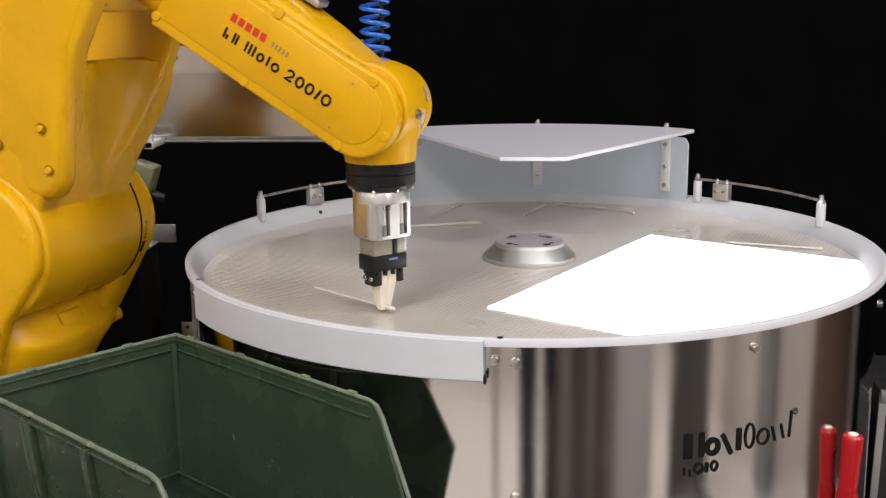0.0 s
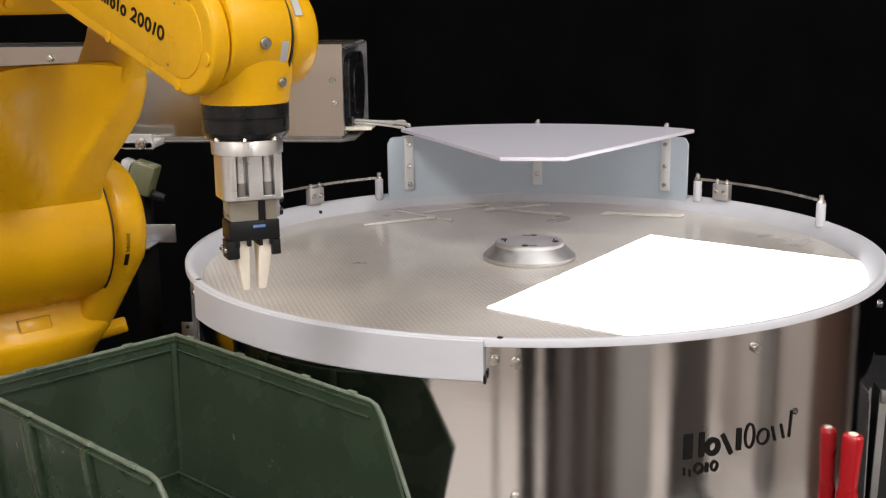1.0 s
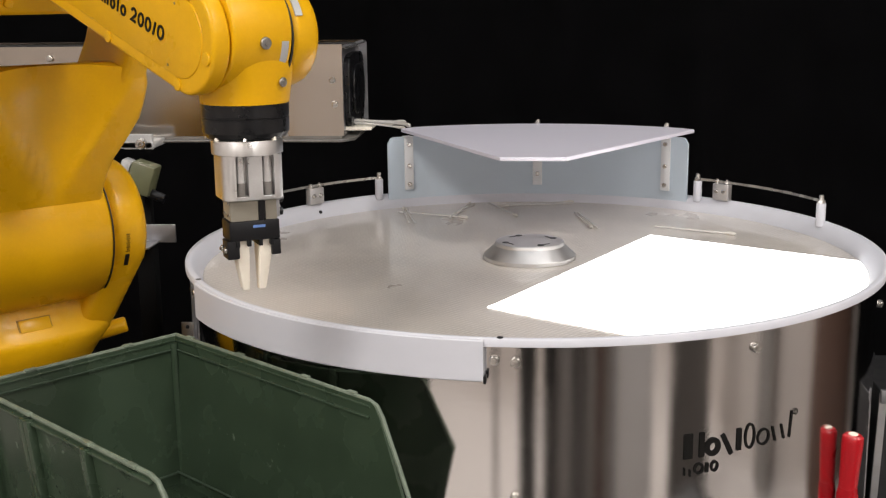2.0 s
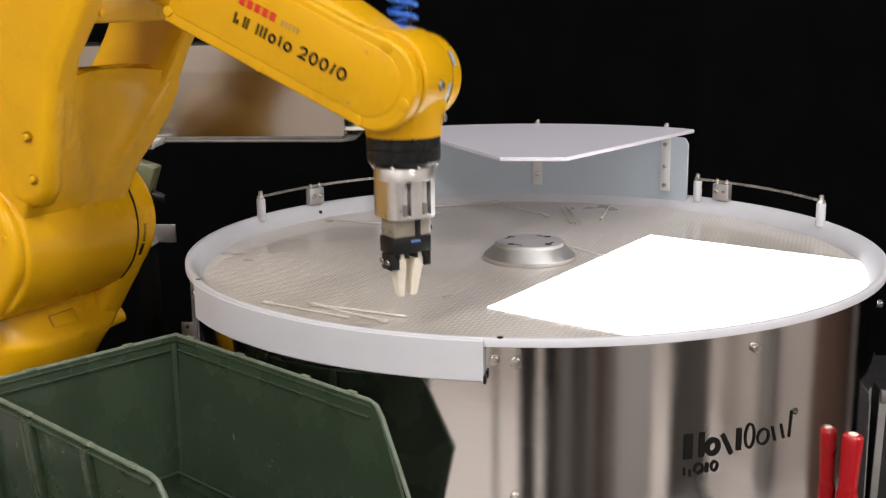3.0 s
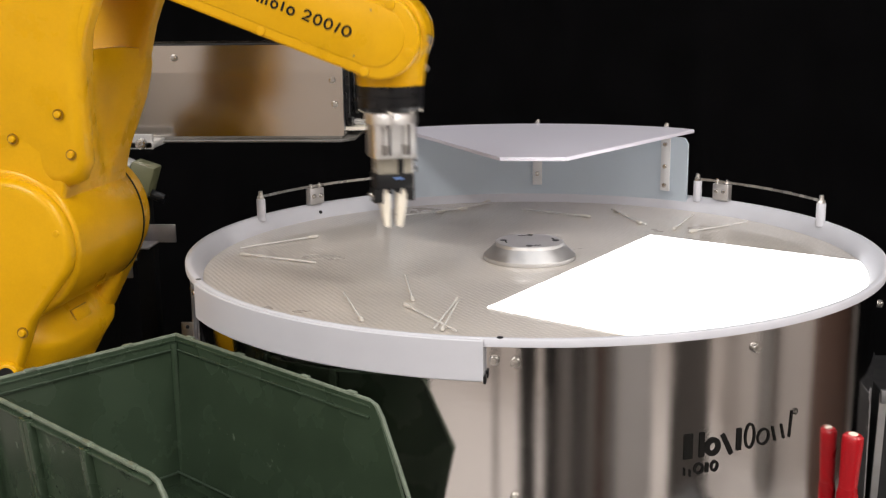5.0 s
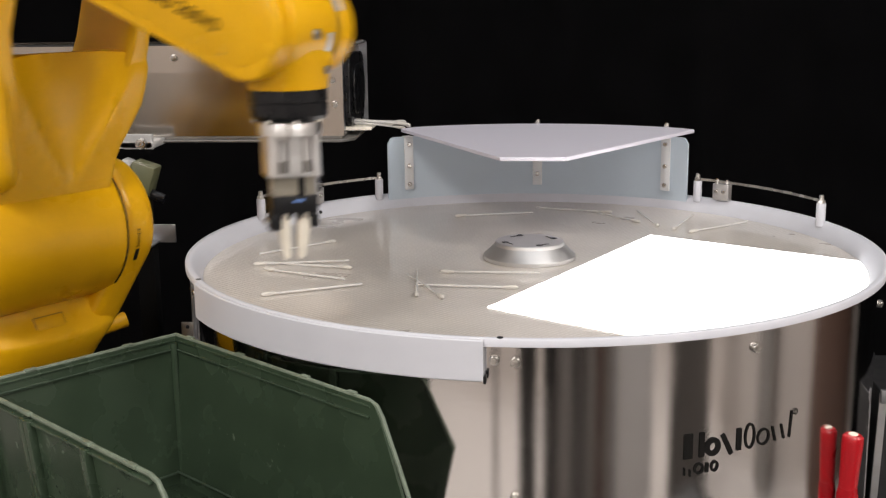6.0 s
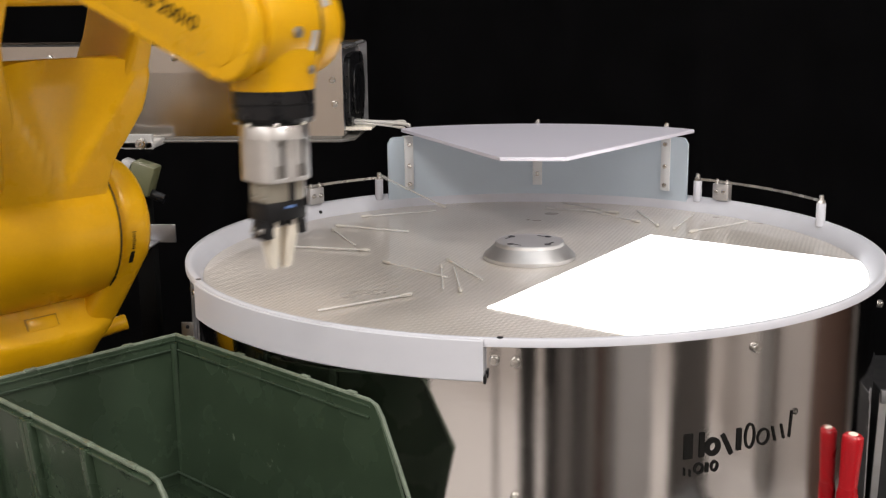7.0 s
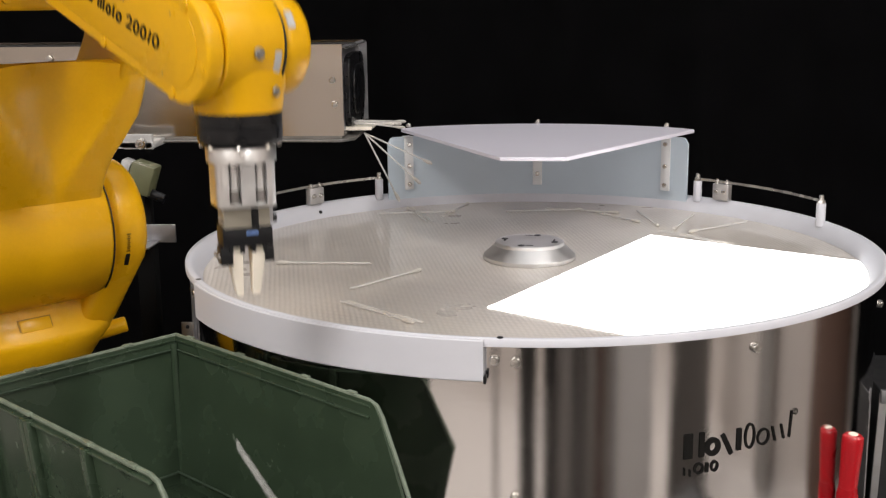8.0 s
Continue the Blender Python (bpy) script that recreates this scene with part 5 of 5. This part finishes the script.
    # loose swabs shift with each step of the disc: seconds, x, y, heading
    tracks = [
        [(0.0, 0.013, 0.275, 68), (0.2, 0.013, 0.275, 68), (0.5, 0.067, 0.206, 16), (0.7, 0.067, 0.206, 16), (1.0, 0.139, 0.233, -8), (1.2, 0.139, 0.233, -8), (1.5, 0.188, 0.138, -27), (2.6, 0.188, 0.138, -27), (3.0, 0.063, 0.021, -54), (3.2, 0.063, 0.021, -54), (3.5, 0.057, -0.005, -51), (3.7, 0.057, -0.005, -51), (4.0, 0.018, -0.256, -31), (4.2, 0.018, -0.256, -31), (4.5, -0.067, -0.227, -95), (5.6, -0.067, -0.227, -95), (6.0, -0.098, -0.128, -65), (6.2, -0.098, -0.128, -65), (6.5, -0.086, -0.106, -26), (6.7, -0.086, -0.106, -26), (7.0, -0.069, -0.101, -83), (7.2, -0.069, -0.101, -83), (7.5, -0.055, -0.252, -15), (7.7, -0.055, -0.252, -15), (8.0, -0.132, -0.221, -43)],
        [(0.0, -0.103, 0.260, 71), (0.2, -0.103, 0.260, 71), (0.5, -0.025, 0.204, 153), (0.7, -0.025, 0.204, 153), (1.0, -0.015, 0.282, 209), (1.2, -0.015, 0.282, 209), (1.5, 0.007, 0.304, 192), (2.6, 0.007, 0.304, 192), (3.0, 0.049, 0.226, 277), (3.2, 0.049, 0.226, 277), (3.5, 0.098, 0.226, 324), (3.7, 0.098, 0.226, 324), (4.0, -0.136, 0.226, 398), (4.2, -0.136, 0.226, 398), (4.5, 0.121, 0.218, 469), (5.6, 0.121, 0.218, 469), (6.0, -0.222, -0.084, 515), (6.2, -0.222, -0.084, 515), (6.5, -0.224, 0.136, 573), (6.7, -0.224, 0.136, 573), (7.0, -0.185, 0.143, 519), (7.2, -0.185, 0.143, 519), (7.5, -0.173, 0.138, 527), (7.7, -0.173, 0.138, 527), (8.0, -0.133, 0.230, 471)],
        [(0.0, -0.105, 0.164, 16), (0.2, -0.105, 0.164, 16), (0.5, -0.071, 0.148, 18), (0.7, -0.071, 0.148, 18), (1.0, -0.155, 0.193, 34), (1.2, -0.155, 0.193, 34), (1.5, -0.153, 0.228, 100), (2.6, -0.153, 0.228, 100), (3.0, -0.204, 0.183, 162), (3.2, -0.204, 0.183, 162), (3.5, -0.123, 0.169, 152), (3.7, -0.123, 0.169, 152), (4.0, -0.277, -0.011, 108), (4.2, -0.277, -0.011, 108), (4.5, -0.263, -0.015, 156), (5.6, -0.263, -0.015, 156), (6.0, -0.234, -0.034, 191), (6.2, -0.234, -0.034, 191), (6.5, -0.225, 0.005, 132), (6.7, -0.225, 0.005, 132), (7.0, -0.210, 0.094, 114), (7.2, -0.210, 0.094, 114), (7.5, -0.168, 0.174, 90), (7.7, -0.168, 0.174, 90), (8.0, -0.141, 0.245, 10)],
        [(0.0, 0.263, 0.056, -19), (0.2, 0.263, 0.056, -19), (0.5, 0.121, 0.215, 66), (0.7, 0.121, 0.215, 66), (1.0, 0.135, 0.229, -10), (1.2, 0.135, 0.229, -10), (1.5, 0.064, 0.201, -80), (2.6, 0.064, 0.201, -80), (3.0, 0.044, 0.230, -84), (3.2, 0.044, 0.230, -84), (3.5, 0.101, 0.230, -35), (3.7, 0.101, 0.230, -35), (4.0, -0.139, 0.230, 38), (4.2, -0.139, 0.230, 38), (4.5, -0.084, 0.287, 48), (5.6, -0.084, 0.287, 48), (6.0, -0.225, -0.046, -13), (6.2, -0.225, -0.046, -13), (6.5, -0.236, -0.059, 8), (6.7, -0.236, -0.059, 8), (7.0, -0.145, -0.189, 38), (7.2, -0.145, -0.189, 38), (7.5, -0.198, -0.115, 16), (7.7, -0.198, -0.115, 16), (8.0, -0.137, -0.102, 53)],
        [(0.0, 0.094, 0.279, -43), (0.2, 0.094, 0.279, -43), (0.5, 0.124, 0.210, -115), (0.7, 0.124, 0.210, -115), (1.0, 0.140, 0.238, -188), (1.2, 0.140, 0.238, -188), (1.5, 0.070, 0.198, -258), (2.6, 0.070, 0.198, -258), (3.0, 0.055, 0.227, -262), (3.2, 0.055, 0.227, -262), (3.5, 0.092, 0.224, -217), (3.7, 0.092, 0.224, -217), (4.0, -0.142, 0.234, -141), (4.2, -0.142, 0.234, -141), (4.5, -0.083, 0.280, -133), (5.6, -0.083, 0.280, -133), (6.0, -0.044, 0.235, -166), (6.2, -0.044, 0.235, -166), (6.5, -0.050, 0.275, -111), (6.7, -0.050, 0.275, -111), (7.0, -0.163, 0.236, -156), (7.2, -0.163, 0.236, -156), (7.5, -0.145, 0.201, -235), (7.7, -0.145, 0.201, -235), (8.0, -0.140, 0.232, -250)],
        [(0.0, 0.053, 0.297, -29), (0.2, 0.053, 0.297, -29), (0.5, 0.069, 0.212, 18), (0.7, 0.069, 0.212, 18), (1.0, -0.005, 0.255, -24), (1.2, -0.005, 0.255, -24), (1.5, 0.010, 0.310, 14), (2.6, 0.010, 0.310, 14), (3.0, -0.085, 0.307, 20), (3.2, -0.085, 0.307, 20), (3.5, -0.117, 0.172, -25), (3.7, -0.117, 0.172, -25), (4.0, -0.136, 0.219, 36), (4.2, -0.136, 0.219, 36), (4.5, -0.277, 0.066, 40), (5.6, -0.277, 0.066, 40), (6.0, -0.251, 0.039, 44), (6.2, -0.251, 0.039, 44), (6.5, -0.225, 0.057, -5), (6.7, -0.225, 0.057, -5), (7.0, -0.218, 0.034, -12), (7.2, -0.218, 0.034, -12), (7.5, -0.117, -0.025, -65), (7.7, -0.117, -0.025, -65), (8.0, 0.183, 0.099, -49)],
        [(0.0, 0.008, 0.277, 70), (0.2, 0.008, 0.277, 70), (0.5, -0.022, 0.209, 153), (0.7, -0.022, 0.209, 153), (1.0, -0.011, 0.252, 153), (1.2, -0.011, 0.252, 153), (1.5, -0.088, 0.264, 77), (2.6, -0.088, 0.264, 77), (3.0, -0.087, 0.301, 18), (3.2, -0.087, 0.301, 18), (3.5, -0.255, -0.111, -42), (3.7, -0.255, -0.111, -42), (4.0, -0.244, -0.110, -3), (4.2, -0.244, -0.110, -3), (4.5, -0.155, -0.204, -72), (5.6, -0.155, -0.204, -72), (6.0, -0.202, -0.145, -154), (6.2, -0.202, -0.145, -154), (6.5, -0.233, -0.054, -169), (6.7, -0.233, -0.054, -169), (7.0, -0.115, -0.061, -223), (7.2, -0.115, -0.061, -223), (7.5, -0.123, -0.023, -247), (7.7, -0.123, -0.023, -247), (8.0, -0.211, -0.036, -181)],
        [(0.0, -0.108, 0.262, 73), (0.2, -0.108, 0.262, 73), (0.5, -0.069, 0.154, 20), (0.7, -0.069, 0.154, 20), (1.0, -0.155, 0.186, 32), (1.2, -0.155, 0.186, 32), (1.5, -0.147, 0.225, 102), (2.6, -0.147, 0.225, 102), (3.0, -0.149, -0.216, 157), (3.2, -0.149, -0.216, 157), (3.5, -0.060, -0.232, 125), (3.7, -0.060, -0.232, 125), (4.0, -0.079, -0.246, 130), (4.2, -0.079, -0.246, 130), (4.5, -0.085, -0.236, 122), (5.6, -0.085, -0.236, 122), (6.0, -0.039, -0.073, 178), (6.2, -0.039, -0.073, 178), (6.5, -0.027, -0.055, 169), (6.7, -0.027, -0.055, 169), (7.0, -0.065, -0.059, 114), (7.2, -0.065, -0.059, 114), (7.5, 0.039, -0.287, 188), (7.7, 0.039, -0.287, 188), (8.0, -0.126, -0.220, 138)],
        [(0.0, -0.107, 0.169, 18), (0.2, -0.107, 0.169, 18), (0.5, -0.031, 0.202, -28), (0.7, -0.031, 0.202, -28), (1.0, -0.094, 0.271, 32), (1.2, -0.094, 0.271, 32), (1.5, -0.084, 0.259, 75), (2.6, -0.084, 0.259, 75), (3.0, -0.196, -0.215, 150), (3.2, -0.196, -0.215, 150), (3.5, -0.174, -0.197, 198), (3.7, -0.174, -0.197, 198), (4.0, 0.012, -0.258, 146), (4.2, 0.012, -0.258, 146), (4.5, -0.071, -0.222, 82), (5.6, -0.071, -0.222, 82), (6.0, -0.059, -0.129, -5), (6.2, -0.059, -0.129, -5), (6.5, 0.042, 0.276, -63), (6.7, 0.042, 0.276, -63), (7.0, 0.076, 0.280, -47), (7.2, 0.076, 0.280, -47), (7.5, -0.069, 0.283, 15), (7.7, -0.069, 0.283, 15), (8.0, -0.094, 0.263, 73)],
    ]
    for ob, track in zip(LOOSE, tracks):
        walk(ob, [(t, pose(x, y, SWAB_Z, 0, 0, h)) for t, x, y, h in track])
    # the disc and its hub turn on by a step after every pick
    spin = [(0.0, 0), (0.5, 14), (0.7, 30), (1.0, 40), (1.3, 52), (1.7, 64), (2.8, 96), (3.2, 96), (3.6, 118), (4.2, 118), (4.6, 140), (5.3, 140), (5.7, 162), (6.3, 162), (6.8, 184), (7.4, 184), (7.8, 206), (8.0, 212)]
    for ob in (DISC_OB, HUB_OB):
        walk(ob, [(t, pose(0, 0, 0, 0, 0, a)) for t, a in spin])
    # each picked swab: lies at its pick place, goes with the fingers, drops into the bin
    tip = {round(t, 1): BASE + m @ Vector((0, 0, -0.172)) for t, m in g_}
    turn_of = {round(r[0], 1): r[4] for r in steps}
    for k, (ob, t0, t1) in enumerate(zip(PICKED, (0.0, 3.2, 4.2, 5.3, 6.3, 7.4), (0.5, 3.6, 4.7, 5.7, 6.7, 7.8))):
        ts = sorted(t for t in tip if t0 - 0.001 <= t <= t1 + 0.001)
        rows = []
        for t in ts:
            rows.append((t, Matrix.Translation(tip[t]) @ pose(0, 0, 0, 0, 0, turn_of[t] + 283) @ pose(-0.036, 0, 0.0025, 0, 3, 0)))
        p, h = rows[0][1].translation, turn_of[t0] + 283
        lying = pose(p.x, p.y, SWAB_Z, 0, 0, h)
        if t0 > 0:
            a = h - 60
            a = (a + 180) % 360 - 180
            waiting = pose(-0.31 + 0.004 * k, 0.288 + 0.012 * k, 0.3845, 0, 0, 4 - 3 * k)
            sliding = pose(-0.20, 0.30, 0.394, 0, 4, a * 0.5)
            dropped = pose(-0.13 + 0.012 * k, 0.215, SWAB_Z, 0, 0, a)
            rows = [(0.0, waiting), (t0 - 1.2, waiting), (t0 - 1.0, sliding), (t0 - 0.9, pose(-0.16, 0.262, 0.35, 0, 30, a)), (t0 - 0.8, dropped), (t0 - 0.6, dropped), (t0 - 0.4, lying), (t0 - 0.1, lying)] + rows
        h = turn_of[ts[-1]] + 283
        q = rows[-1][1].translation
        loosed = pose(q.x + 0.012, q.y - 0.012, q.z - 0.022, 0, 20, h + 8)
        falling = pose(q.x + 0.02, q.y - 0.02, 0.19, 0, 42, h + 14)
        rest = pose(-0.215 + 0.015 * k, -0.375 - 0.01 * k, BIN_FLOOR + 0.006 + 0.001 * k, 0, 0, h + 40 - 12 * k)
        rows += [(t1 + 0.1, loosed), (t1 + 0.2, falling)]
        if t1 < 7.7:
            rows += [(t1 + 0.3, rest), (8.0, rest)]
        walk(ob, rows)
    # swabs that tip over the chute's end, hang for a moment, drop on to the disc and are carried round its back
    for k, (ob, t0, t1) in enumerate(zip(FALLING, (0.6, 1.3, 2.6, 3.4, 4.5, 6.6, 7.6, 7.7, 7.7), (0.8, 1.7, 2.9, 3.7, 4.8, 6.9, 9.0, 9.0, 9.0))):
        start = pose(-0.212 + 0.003 * (k % 4), 0.306 - 0.006 * (k % 4), 0.3945, 0, 5, -6 + 4 * (k % 4))
        tip_over = (58, 52, 60, 55, 64, 50, 54, 32, 14)[k]
        end = Vector((-0.2165, 0.288 + 0.003 * (k % 3), 0.3875))
        hang = Matrix.Translation(end) @ pose(0, 0, 0, 0, tip_over, -8 - 3 * (k % 3)) @ Matrix.Translation((0.05, 0, 0))
        slack = Matrix.Translation(end + Vector((0.008, -0.01, -0.008))) @ pose(0, 0, 0, 0, tip_over + 8, -14) @ Matrix.Translation((0.047, 0, 0))
        low = pose(-0.13 + 0.01 * (k % 3), 0.225 + 0.006 * k, SWAB_Z, 0, 0, -40 + 18 * k)
        rows = [(0.0, start), (t0, start), (t0 + 0.2, hang)]
        if t1 > 8:
            rows.append((8.0, slack))
        else:
            rows += [(t1, slack), (t1 + 0.2, low), (t1 + 0.4, low)]
            t, a = t1 + 0.4, 120.0 - 4 * k
            while t + 0.5 < 8.0 and a > 44 + 9 * k:
                t, a = t + 0.5, a - 14
                rows.append((t, pose(*polar(0.27 - 0.008 * (k % 4), a, SWAB_Z), 0, 0, -40 + 18 * k + (a - 120) * 1.2)))
            rows.append((8.0, rows[-1][1]))
        walk(ob, rows)


motions()
